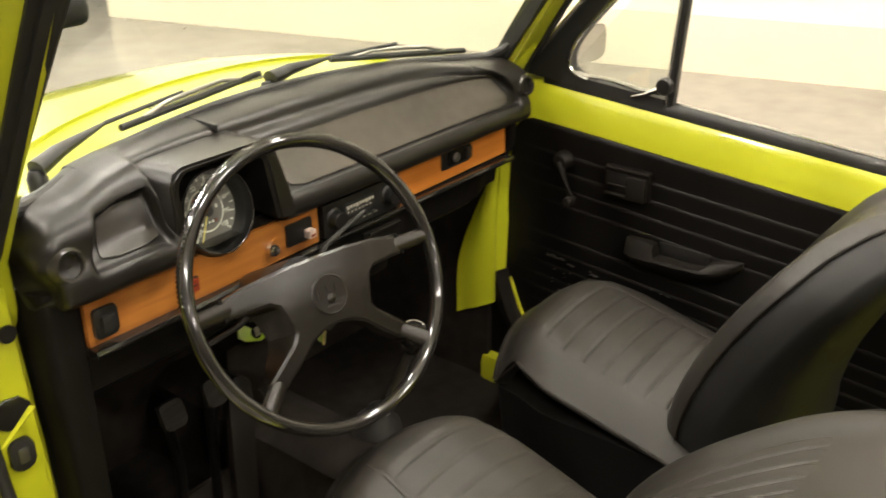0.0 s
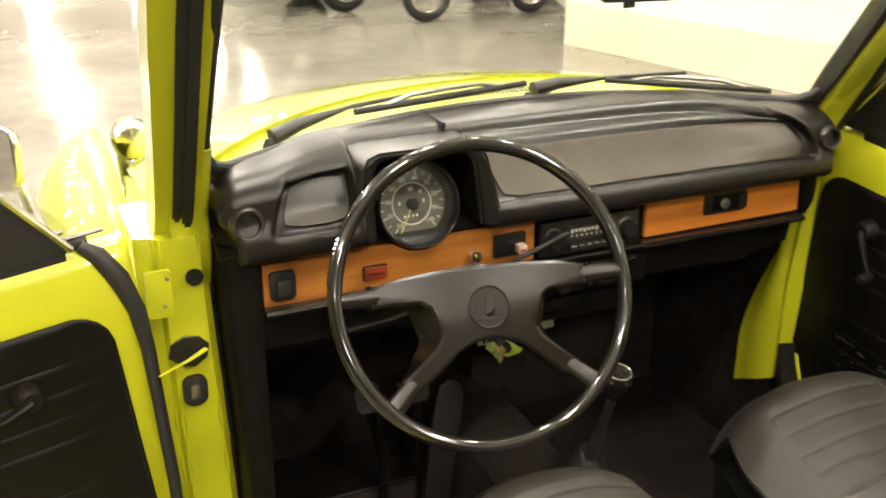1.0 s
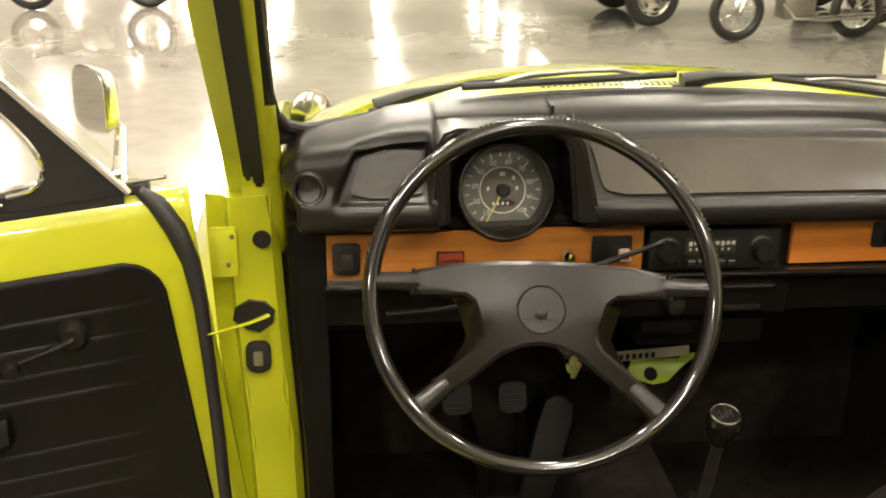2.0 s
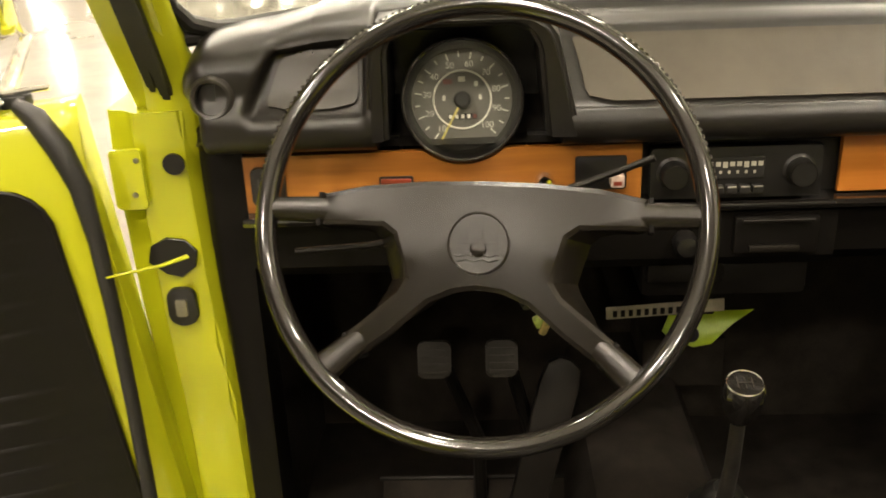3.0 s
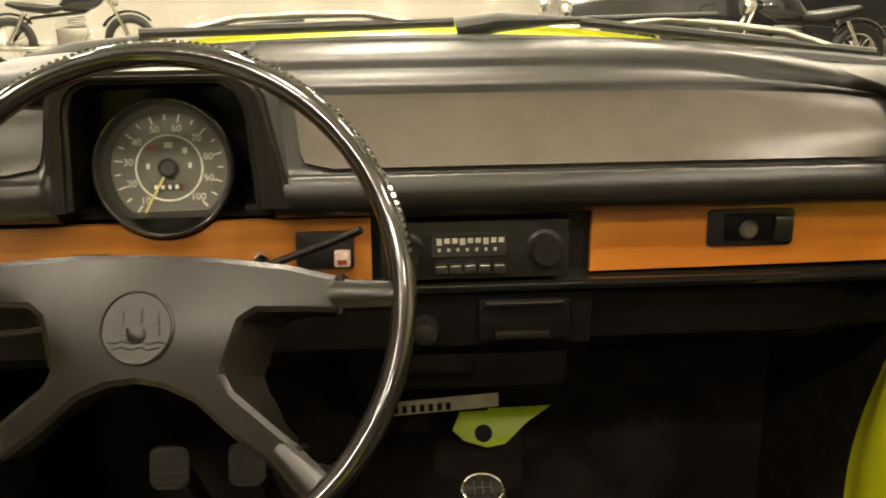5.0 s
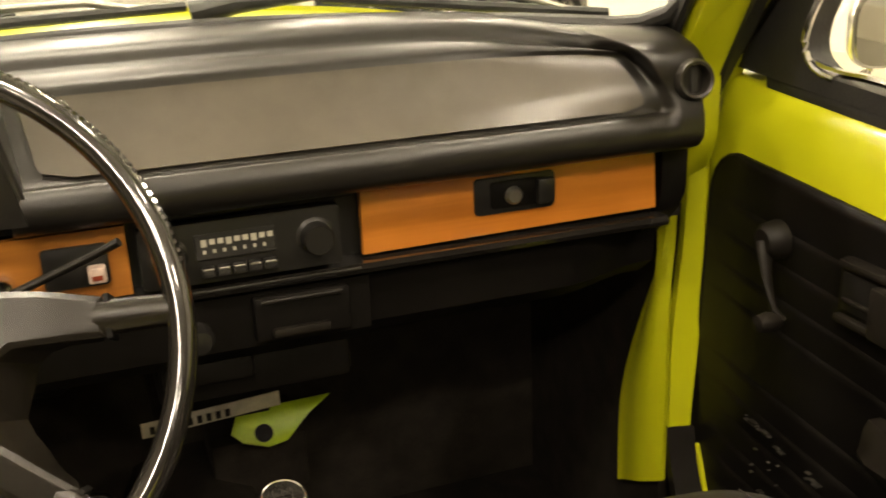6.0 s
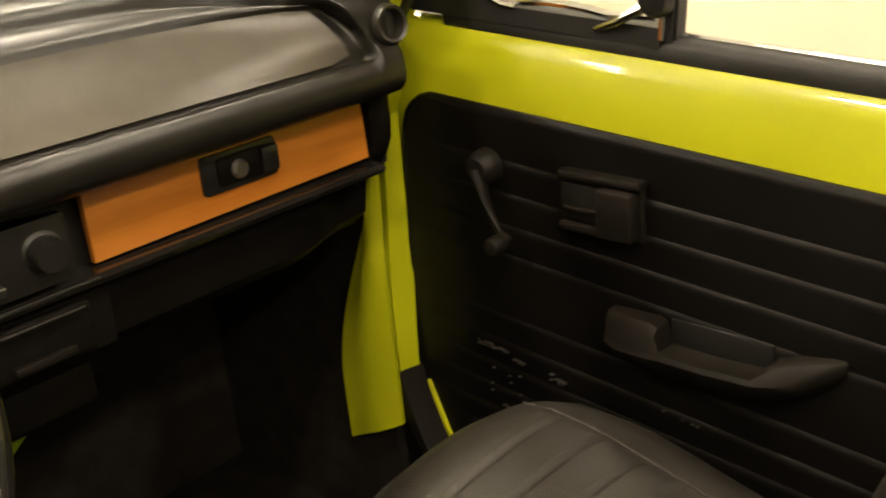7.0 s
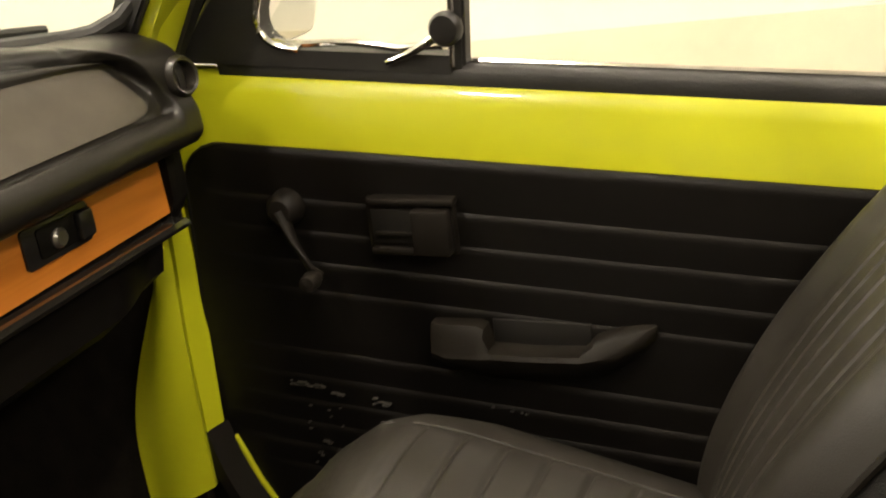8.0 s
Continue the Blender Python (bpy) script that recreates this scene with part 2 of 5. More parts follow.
box_structure("floor", CONCRETE, "polished grey-beige concrete showroom floor with glossy reflections", "floor", -26, 10, -26, 46, -0.2, 0)
box_structure("ceiling", CEIL, "plain white showroom ceiling with round lamps", "ceiling", -26, 10, -26, 46, 4.6, 4.8)
box_structure("wall_north", CREAM, "plain cream painted showroom wall", "wall", -26, 10, 46, 46.2, 0, 4.6)
box_structure("wall_south", CREAM, "plain cream painted showroom wall", "wall", -26, 10, -26.2, -26, 0, 4.6)
box_structure("wall_west", CREAM, "plain cream painted showroom wall", "wall", -26.2, -26, -26, 46, 0, 4.6)
wall = prism([(0, 0), (16.0, 0), (16.0, 0.4), (0, 0.4)], (3.15, 5.47, 0), (0.265, -1, 0), (1, 0.265, 0), 4.6)
tagged(part("wall_east", wall, CREAM, smooth=False), "plain cream painted wall close beside the car", "wall", kind="structure")
box_structure("wall_far_east", CREAM, "plain cream painted showroom wall", "wall", 10, 10.2, -26, 46, 0, 4.6)
base = prism([(0, 0), (16.0, 0), (16.0, 0.012), (0, 0.012)], (3.136, 5.45, 0.0), (0.265, -1, 0), (1, 0.265, 0), 0.32)
tagged(part("baseboard", base, WAINSCOT, smooth=False), "beige skirting band at the wall foot", "baseboard", kind="structure")


def ceiling_light():
    t = thing("ceiling_light", "round white high-bay ceiling lamp with glowing bowl", "ceiling lamp", "showroom ceiling lamps", at=(0, 0, 4.6))
    part("housing", lathe([(0.0, 0.0), (0.07, 0.0), (0.08, -0.06), (0.19, -0.14), (0.20, -0.17), (0.185, -0.17), (0.17, -0.15), (0.0, -0.13)], (0, 0, 0), (0, 0, 1), 28), CEIL, t)
    part("diffuser", lathe([(0.0, -0.155), (0.166, -0.155), (0.168, -0.19), (0.150, -0.235), (0.10, -0.262), (0.0, -0.272)], (0, 0, 0), (0, 0, 1), 28), LAMP, t, "glowing bowl")
    return t


lamp = ceiling_light()
lamp.location = (-0.1, 0.9, 4.6)
# the unseen pair at y -4.8 is added to brighten the wood from behind
for lx, ly in [(1.9, 0.3), (1.9, 3.2), (-0.1, 3.6), (-0.1, 6.4), (-0.1, 9.2), (-0.1, 12.2), (-2.4, 0.9), (-2.4, 3.6), (-2.4, 6.4), (-2.4, 9.2), (-2.4, 12.2), (-4.8, 3.6), (-4.8, 6.4), (-4.8, 9.2), (-7.4, 5.0), (-7.4, 9.2),
               (2.2, 7.6), (2.2, 10.4), (4.8, 9.0), (4.8, 12.4), (1.9, -2.4), (-0.6, -2.0), (-3.2, -2.6), (-1.4, -4.8), (1.6, -4.8), (-3.6, -5.6), (-0.6, -8.0)]:
    copy_thing(lamp, pose(lx, ly, 4.6))
for ly in (15.5, 19.0, 23.0, 27.5, 32.5, 38.0, 43.5):
    for lx in (-17.0, -12.0, -7.4, -3.2, 0.6, 4.8):
        copy_thing(lamp, pose(lx, ly, 4.6))


# ---- the car's body ----
CX = -0.055  # the car's middle
body = thing("car", "bright yellow small convertible car body, roof folded away", "car")


def hood_z(x, y):
    d = x - CX
    k = max(0.0, y - 0.28)
    return 1.080 - 0.20 * d * d - 1.50 * abs(d) ** 5 - 0.10 * k - 0.28 * k * k


hood = grid(lambda u, v: Vector((CX + u * (0.53 - 0.12 * smooth(0.5, 1.45, v)), v - 0.10 * u * u * (1 - smooth(0.30, 0.70, v)), hood_z(CX + u * 0.53, v))), steps(-1, 1, 28), steps(0.30, 1.40, 26))
part("hood", thicken(hood, 0.012), YELLOW, body, "glossy yellow front hood")
cowl = grid(lambda u, v: Vector((CX + u * 0.518, v - 0.10 * u * u, hood_z(CX + u * 0.53, 0.3) - 0.005 - 0.10 * (0.30 - v))), steps(-1, 1, 24), steps(0.15, 0.305, 5))
part("cowl", thicken(cowl, 0.02), YELLOW, body, "yellow cowl below the windscreen")
for i in range(26):
    vx = CX - 0.022 + (i - 12.5) * 0.0088
    slot = box(vx - 0.0024, vx + 0.0024, 0.228, 0.246, 0.0, 1.0)
    for v in slot.verts:
        v.co.z = hood_z(v.co.x, 0.3) - 0.005 - 0.10 * (0.30 - v.co.y - 0.10 * ((v.co.x - CX) / 0.518) ** 2) + (0.0012 if v.co.z > 0.5 else -0.004)
    part("vent_slot", slot, PLASTIC, body)


def fender(sx):
    def f(u, v):
        a, b = radians(u), radians(v)
        return Vector((CX + sx * (0.525 + 0.215 * math.cos(a) * math.cos(b) ** 0.7), 0.80 + 0.58 * math.sin(b), 0.46 + 0.44 * math.sin(a) * math.cos(b) ** 0.8))
    return thicken(grid(f, steps(-5, 86, 18), steps(-84, 84, 26)), 0.006)


part("front_fender", fender(-1), YELLOW, body, "rounded yellow front fender")
part("front_fender", fender(1), YELLOW, body, "rounded yellow front fender")


def quarter_panel(s):
    """The body side between the hood's edge and the fender."""
    def f(u, v):
        y = 0.075 + 1.30 * u
        e = 0.53 - 0.12 * smooth(0.5, 1.45, y)
        top = hood_z(CX + 0.53, max(0.30, y)) - 0.012 - 0.10 * max(0.0, 0.30 - y)
        return Vector((CX + s * (e + 0.004 + (0.565 - e) * v), y, top + (0.48 - top) * v ** 1.2))
    return thicken(grid(f, steps(0, 1, 26), steps(0, 1, 8)), 0.008)


part("quarter_panel", quarter_panel(-1), YELLOW, body, "yellow body side below the hood")
part("quarter_panel", quarter_panel(1), YELLOW, body, "yellow body side below the hood")


def indicator(x, y, z):
    ob = part("turn_signal", lathe([(0.0, -0.06), (0.03, -0.055), (0.038, -0.03), (0.040, 0.02), (0.036, 0.03)], (x, y, z), (0.1, 1, -0.1), 24), CHROME, body, "chrome turn signal on the fender")
    part("lens", lathe([(0.036, 0.0), (0.037, 0.03), (0.025, 0.05), (0.0, 0.055)], (x, y + 0.025, z - 0.003), (0.1, 1, -0.1), 24), ORANGE, ob, "orange lens")
    part("foot", box(x - 0.03, x + 0.03, y - 0.04, y + 0.03, z - 0.10, z - 0.03, 0.012), CHROME, ob)


indicator(-0.540, 0.85, 0.885)
indicator(0.430, 0.85, 0.885)

# windscreen pillars and hinge pillars


def pillar(sx):
    """The windscreen pillar: outer yellow flange, two rubber seals, inner flange."""
    x0 = CX + sx * 0.493
    lean = Vector((0.0 * sx, -0.66, 1.0))

    def bar(dx0, dx1, dy0, dy1, z0, z1, t0=0.0, t1=0.0):
        """t0 and t1 draw the two edges in at the foot"""
        rings = []
        for z in steps(z0, z1, 8):
            k = z - 1.05
            low = 1 - smooth(-0.1, 0.32, k)
            o = Vector((x0 - sx * 0.02 * k, 0.015, 1.05)) + lean * k
            e0, e1 = sx * (dx0 - t0 * low), sx * (dx1 - t1 * low)
            rings.append([o + Vector((e0, dy0, 0)), o + Vector((e1, dy0, 0)), o + Vector((e1, dy1, 0)), o + Vector((e0, dy1, 0))])
        bm = loft(rings)
        bmesh.ops.bevel(bm, geom=[e for e in bm.edges if abs(e.verts[0].co.z - e.verts[1].co.z) > 0.02], offset=0.005, segments=2, affect="EDGES")
        return bm
    if sx > 0:
        part("windscreen_pillar", bar(-0.008, 0.040, -0.012, 0.035, 0.99, 1.55), YELLOW, body, "yellow inner flange of the windscreen pillar")
        part("door_seal", bar(0.041, 0.055, -0.020, 0.02, 0.965, 1.55), RUBBER, body, "black rubber seal")
        part("windscreen_pillar", bar(0.056, 0.075, -0.010, 0.05, 0.95, 1.55), YELLOW, body, "yellow outer flange of the windscreen pillar")
        part("windscreen_seal", bar(-0.020, -0.009, 0.0, 0.035, 1.045, 1.55), RUBBER, body, "black windscreen rubber")
        return
    part("windscreen_pillar", bar(0.006, 0.023, -0.012, 0.035, 0.99, 1.55, 0.0, 0.006), YELLOW, body, "yellow inner flange of the windscreen pillar")
    part("door_seal", bar(0.0215, 0.0345, -0.024, 0.02, 0.955, 1.55, 0.007, 0.007), RUBBER, body, "black rubber seal")
    part("door_seal", bar(0.0350, 0.0475, -0.019, 0.02, 0.965, 1.55, 0.007, 0.008), RUBBER, body, "black rubber seal")
    part("windscreen_pillar", bar(0.0465, 0.077, -0.014, 0.05, 0.95, 1.55, 0.008, 0.017), YELLOW, body, "yellow outer flange of the windscreen pillar")
    part("windscreen_seal", bar(-0.002, 0.0055, 0.022, 0.035, 1.045, 1.55), RUBBER, body, "black windscreen rubber")


def pillar_foot(sx):
    """Painted corner panel between dashboard, windscreen and door."""
    rings = []
    for z in steps(0.86, 1.10, 12):
        y0 = 0.034 - 0.62 * max(0.0, z - 1.0) + 0.036 * smooth(0.945, 0.86, z)
        dp = 0.12 - 0.095 * smooth(0.97, 1.03, z)
        xi = 0.487 if sx < 0 else 0.491
        xo = 0.542 if sx < 0 else 0.585 - 0.04 * smooth(0.98, 1.04, z)
        rings.append([Vector((CX + sx * a, y, z)) for a, y in ((xi, y0 + 0.006), (xi + 0.006, y0), (0.537, y0 - 0.002), (0.541, y0 + dp * 0.28), (xo, y0 + dp * 0.30), (xo, y0 + dp), (xi, y0 + dp))])
    part("pillar_foot", loft(rings), YELLOW, body, "yellow painted pillar foot", angle=60)


pillar(-1)
pillar(1)
pillar_foot(-1)
pillar_foot(1)
part("visor_clip", box(-0.530, -0.480, -0.118, -0.085, 1.286, 1.318, 0.012, 3), RUBBER, body, "black clip on the windscreen pillar")
header = tube([(CX - 0.56, -0.32, 1.55), (CX - 0.3, -0.30, 1.565), (CX, -0.29, 1.57), (CX + 0.3, -0.30, 1.565), (CX + 0.56, -0.32, 1.55)], 0.028, 12)
part("windscreen_header", header, YELLOW, body, "yellow windscreen header rail")


def screen_pt(u, k):
    """u across -1..1, k up 0..1"""
    y = 0.155 - 0.120 * u * u - 0.44 * k + 0.095 * k * u * u
    return Vector((CX + u * ((0.500 if u < 0 else 0.492) - 0.01 * k), y, 1.047 + 0.023 * (1 - u * u) + 0.475 * k))


glass = part("windscreen", thicken(grid(screen_pt, steps(-1, 1, 20), steps(0, 1, 8)), 0.004), GLASS, body, "curved clear windscreen")
glass.visible_shadow = False
part("windscreen_seal", tube([screen_pt(u, 0.0) + Vector((0, -0.004, 0.0)) for u in steps(-1, 1, 32)], 0.010, 10), RUBBER, body, "black rubber along the windscreen foot")


for s in (-1, 1):
    bend = [screen_pt(s * 0.86, 0.0), screen_pt(s * 0.92, 0.008), screen_pt(s * 0.962, 0.032), screen_pt(s * 0.985, 0.075), screen_pt(s * 0.995, 0.14), screen_pt(s * 0.998, 0.30), screen_pt(s, 1.0)]
    part("windscreen_seal", tube([p + Vector((0, -0.006, 0)) for p in bend], 0.009, 10), RUBBER, body, "black rubber round the windscreen corner")


def hinge_pillar(sx):
    """The tall pillar that carries the door hinges."""
    def ring(z):
        s = 0.02 * smooth(0.75, 0.45, z)
        xi, xo = (0.494 if sx < 0 else 0.530) - 0.015 * smooth(0.95, 0.5, z), 0.572 + 0.012 * smooth(0.5, 0.95, z)
        ys = (0.030 if sx < 0 else 0.062) - 0.10 * max(0.0, 0.62 - z)
        pts = [(xi, ys + 0.012), (xi + 0.010, ys), (xo - 0.030, ys - 0.004), (xo - 0.024, ys + 0.010), (xo, ys + 0.014), (xo, ys + 0.16), (xi, ys + 0.16)]
        return [Vector((CX + sx * a, b + s, z)) for a, b in pts]
    bm = loft([ring(z) for z in steps(0.36 if sx < 0 else 0.575, 0.975, 16)])
    bmesh.ops.bevel(bm, geom=[e for e in bm.edges if abs(e.verts[0].co.z - e.verts[1].co.z) > 0.01], offset=0.004, segments=2, affect="EDGES")
    return part("hinge_pillar", bm, YELLOW, body, "yellow door hinge pillar")


hp = hinge_pillar(-1)
# round hole, strap opening and lower contact on the driver's pillar
part("hole", lathe([(0.0, 0), (0.0115, 0), (0.0115, 0.003), (0.0, 0.003)], (-0.570, 0.0235, 0.922), (0, -1, 0), 28), PLASTIC, hp, "round black hole")
opening = prism([(-0.030, -0.006), (-0.026, 0.012), (-0.008, 0.022), (0.012, 0.019), (0.024, 0.006), (0.020, -0.012), (0.004, -0.024), (-0.012, -0.020)], (-0.583, 0.0255, 0.818), (1, 0, 0), (0, 0, 1), 0.003, 0.001, 1)
part("strap_opening", opening, PLASTIC, hp, "black oval opening of the door strap")
strap = tube([(-0.566, 0.010, 0.824), (-0.590, -0.006, 0.821), (-0.634, -0.045, 0.826)], [0.0048, 0.0036, 0.0022], 8, flat=0.5)
part("door_strap", strap, YELLOW, hp, "yellow metal door check strap")
cont = prism(rounded(-0.016, 0.016, -0.022, 0.022, 0.012), (-0.583, 0.0255, 0.760), (1, 0, 0), (0, 0, 1), 0.007, 0.002)
part("contact_switch", cont, RUBBER, hp, "black rubber door contact")
part("contact_pin", prism(rounded(-0.006, 0.006, -0.010, 0.010, 0.002), (-0.583, 0.0185, 0.760), (1, 0, 0), (0, 0, 1), 0.003, 0.001), STEEL, hp)
part("hinge_plate", prism(rounded(-0.020, 0.013, -0.038, 0.026, 0.004), (-0.613, 0.018, 0.915), (1, 0, 0), (0, 0, 1), 0.006, 0.002), YELLOW, hp)
for sxx, szz in ((-0.605, 0.930), (-0.611, 0.893)):
    part("screw", lathe([(0.0, 0.003), (0.0026, 0.0024), (0.0032, 0.0)], (sxx, 0.0125, szz), (0, -1, 0), 12), STEEL, hp)
hp2 = hinge_pillar(1)
# added black filler: closes the gap and stands for the pillar's shaded lower end
part("foot_shade_block", box(0.468, 0.545, 0.052, 0.24, 0.34, 0.574, 0.003), UNDER, hp2, "added dark block for the shaded pillar foot")


def inner_pillar():
    """The strip of the passenger's pillar that shows below the dashboard, with its door flange."""
    def strip(v, w):
        z = 0.482 + 0.418 * v + 0.05 * (1 - w) * (1 - smooth(0.0, 0.2, v))
        far = 0.152 - 0.112 * smooth(0.56, 0.93, z)
        near = 0.060 - 0.008 * smooth(0.84, 0.98, z)
        far = max(far, near + 0.003)
        return Vector((0.452 - 0.007 * math.sin(math.pi * min(1.0, w * 1.2)) - 0.004 * w, near + (far - near) * w, z))
    part("pillar_trim", thicken(grid(strip, steps(0, 1, 24), steps(0, 1, 8)), 0.006), YELLOW, hp2, "yellow painted inner pillar strip")
    rings = []
    for z in steps(0.585, 0.90, 10):
        xa = 0.4535 + 0.012 * smooth(0.68, 0.86, z)
        xb = 0.477 + 0.008 * smooth(0.58, 0.75, z)
        yo = 0.056 - 0.006 * smooth(0.84, 0.98, z)
        rings.append([Vector((xa, yo + 0.003, z)), Vector((xb, yo - 0.004, z)), Vector((xb + 0.002, yo + 0.006, z)), Vector((xa + 0.001, yo + 0.014, z))])
    part("door_flange", loft(rings), YELLOW, hp2, "yellow door flange")
    # dark strip that paints the shade where the pillar curves into the sill
    rings = []
    for z, dy in zip(steps(0.40, 0.60, 8), [-0.10, -0.055, -0.025, -0.005, 0.012, 0.024, 0.034, 0.042, 0.048]):
        rings.append([Vector((0.452, dy + 0.012, z)), Vector((0.480, dy, z)), Vector((0.482, dy + 0.01, z)), Vector((0.454, dy + 0.03, z))])
    part("foot_shade_strip", loft(rings), TRIM, hp2, "dark strip for the shaded pillar foot curving to the sill")
    part("sill_edge", tube([(0.483, 0.045, 0.58), (0.483, 0.02, 0.52), (0.484, -0.01, 0.47), (0.485, -0.06, 0.425), (0.485, -0.14, 0.41)], 0.004, 8), YELLOW, hp2)


inner_pillar()

# floor pan, tunnel, firewall, sills, rear
part("floor_pan", box(-0.60, 0.50, -1.15, 0.50, 0.30, 0.34, 0.01), CARPET, body, "black carpeted car floor")
tun = [[Vector((CX + dx, y, z)) for dx, z in ((-0.10, 0.34), (-0.095, 0.42), (-0.07, 0.475), (-0.03, 0.495), (0.03, 0.495), (0.07, 0.475), (0.095, 0.42), (0.10, 0.34))] for y in steps(-1.1, 0.5, 6)]
part("tunnel", loft(tun), CARPET, body, "black carpeted centre tunnel")
part("firewall", box(-0.55, 0.478, 0.44, 0.48, 0.34, 0.95), CARPET, body, "black front bulkhead")
for s in (-1, 1):
    side = box(0.456, 0.475, 0.08, 0.47, 0.34, 0.92) if s > 0 else box(CX - 0.494, CX - 0.462, 0.06, 0.45, 0.34, 0.90)
    part("kick_panel", side, CARPET, body, "black kick panel")
    part("sill", box(min(CX + s * 0.50, CX + s * 0.60), max(CX + s * 0.50, CX + s * 0.60), -1.2, 0.10, 0.28, 0.40, 0.02), YELLOW, body, "yellow door sill")
    q = grid(lambda u, v: Vector((CX + s * (0.53 + 0.05 * math.sin(math.pi * v)), -0.86 - 1.0 * u, 0.34 + (0.62 - 0.16 * u) * v)), steps(0, 1, 8), steps(0, 1, 8))
    part("rear_quarter", thicken(q, 0.03), YELLOW, body, "yellow rear quarter panel")
part("rear_bulkhead", box(-0.60, 0.50, -1.86, -1.82, 0.30, 0.90), YELLOW, body)
part("rear_floor", box(-0.60, 0.50, -1.85, -1.13, 0.30, 0.40), CARPET, body)


def road_wheel(x, y, s):
    w = part("wheel", torus((x, y, 0.31), (1, 0, 0), 0.235, 0.075, 40, 12), RUBBER, body, "black road tyre")
    part("rim", lathe([(0.0, 0.03 * s), (0.08, 0.045 * s), (0.17, 0.03 * s), (0.19, 0.05 * s), (0.195, -0.05 * s), (0.0, -0.05 * s)], (x, y, 0.31), (1, 0, 0), 32), CHROME, w, "chrome wheel rim")


for s in (-1, 1):
    road_wheel(CX + s * 0.62, 0.86, s)
    road_wheel(CX + s * 0.62, -1.52, s)
    part("axle_beam", box(min(CX, CX + s * 0.60), max(CX, CX + s * 0.60), 0.80, 0.92, 0.27, 0.35), PLASTIC, body)
    part("axle_beam", box(min(CX, CX + s * 0.60), max(CX, CX + s * 0.60), -1.58, -1.46, 0.27, 0.35), PLASTIC, body)
part("front_apron", box(-0.50, 0.39, 0.48, 1.34, 0.35, 0.62, 0.05), YELLOW, body)

# ---- dashboard ----
dash = thing("dashboard", "padded black dashboard with orange wood veneer panels", "dashboard")


def bow(x):
    d = (x - CX) / 0.47
    return -0.075 * abs(d) ** 2.6


FULL = [(0.02, 0.944), (-0.026, 0.946), (-0.041, 0.957), (-0.041, 0.972), (-0.034, 0.982), (-0.026, 0.984), (-0.006, 1.003), (0.018, 1.026), (0.030, 1.038), (0.036, 1.047), (0.048, 1.053), (0.060, 1.057), (0.070, 1.067), (0.084, 1.073), (0.120, 1.076), (0.150, 1.070), (0.156, 1.045)]
POD = [(0.02, 0.944), (-0.026, 0.946), (-0.041, 0.957), (-0.042, 0.970), (-0.040, 0.982), (-0.035, 0.992), (-0.031, 1.002), (-0.030, 1.014), (-0.028, 1.026), (-0.021, 1.036), (-0.010, 1.043), (0.002, 1.047), (0.013, 1.050), (0.026, 1.052), (0.050, 1.053), (0.075, 1.048), (0.083, 1.030)]
POCKET = POD[:4] + [(-0.037, 0.980), (-0.024, 0.984), (-0.013, 1.000), (-0.006, 1.017), (-0.002, 1.029), (-0.016, 1.035)] + POD[10:]
R_END, L_END = 0.386, -0.476


def spline(tab, s):
    """A smooth curve through the profile's knots."""
    i = min(int(s), len(tab) - 2)
    t = s - i
    p = [Vector(tab[max(0, min(len(tab) - 1, i + k))]) for k in (-1, 0, 1, 2)]
    return 0.5 * (2 * p[1] + (p[2] - p[0]) * t + (2 * p[0] - 5 * p[1] + 4 * p[2] - p[3]) * t * t + (3 * p[1] - p[0] - 3 * p[2] + p[3]) * t ** 3)


def pad_pt(u, s):
    """u runs along the car's width; s from the underside of the lip over the face and top to the windscreen."""
    lean = 0.026 * smooth(4.5, 9.0, s) + 0.040 * smooth(8.0, 12.0, s)
    x = u
    if u > 0.15:
        x = u - lean * smooth(0.15, R_END, u) * (1 - smooth(R_END + 0.006, R_END + 0.03, u))
    elif u < -0.42:
        x = u + 0.024 * smooth(4.5, 9.0, s) * smooth(-0.385, L_END, u) * (1 - smooth(L_END - 0.006, L_END - 0.03, u))
    w = max(0.0, min(0.25, (s - 5) * 0.25)) if s < 6 else min(1.0, 0.25 + 0.75 * (s - 6) / 7)
    d = abs((u - CX) / 0.47)
    b, drop = bow(u), 0.024 * d ** 5 * min(1.0, max(0.0, (s - 6) / 5))
    f, q = spline(FULL, s), spline(POD, s)
    f = Vector((f[0] + b * w, f[1] - drop))
    k = max(0.0, min(1.0, (s - 5) / 4))
    h = Vector(((b + 0.0725) * w, 0.024 * min(1.0, max(0.0, (s - 6) / 5)) - drop))
    q, g = q + h, spline(POCKET, s) + h
    right = smooth(-0.186, -0.176, u) * (1 - smooth(R_END - 0.005, R_END + 0.007, u))
    left = smooth(L_END - 0.007, L_END + 0.005, u) * (1 - smooth(-0.368, -0.360, u))
    mid = smooth(-0.358, -0.350, u) * (1 - smooth(-0.182, -0.172, u))
    y, z = q.lerp(g, left).lerp(f, max(right, mid))
    if mid > 0.5 and 1 <= s <= 9:
        y = 0.060
    over = (u - 0.412) / 0.025 if u > 0.412 else (-0.513 - u) / 0.027 if u < -0.513 else 0.0
    if over > 0 and s > 0.5:
        y += 0.022 * over * over * min(1.0, s - 0.5)
        x -= math.copysign(0.020, u) * over * over * (1 - smooth(3.5, 7.0, s))
        z = 0.985 + (z - 0.985) * math.sqrt(1 - 0.5 * min(1.0, over * over))
    return Vector((x, y, z))


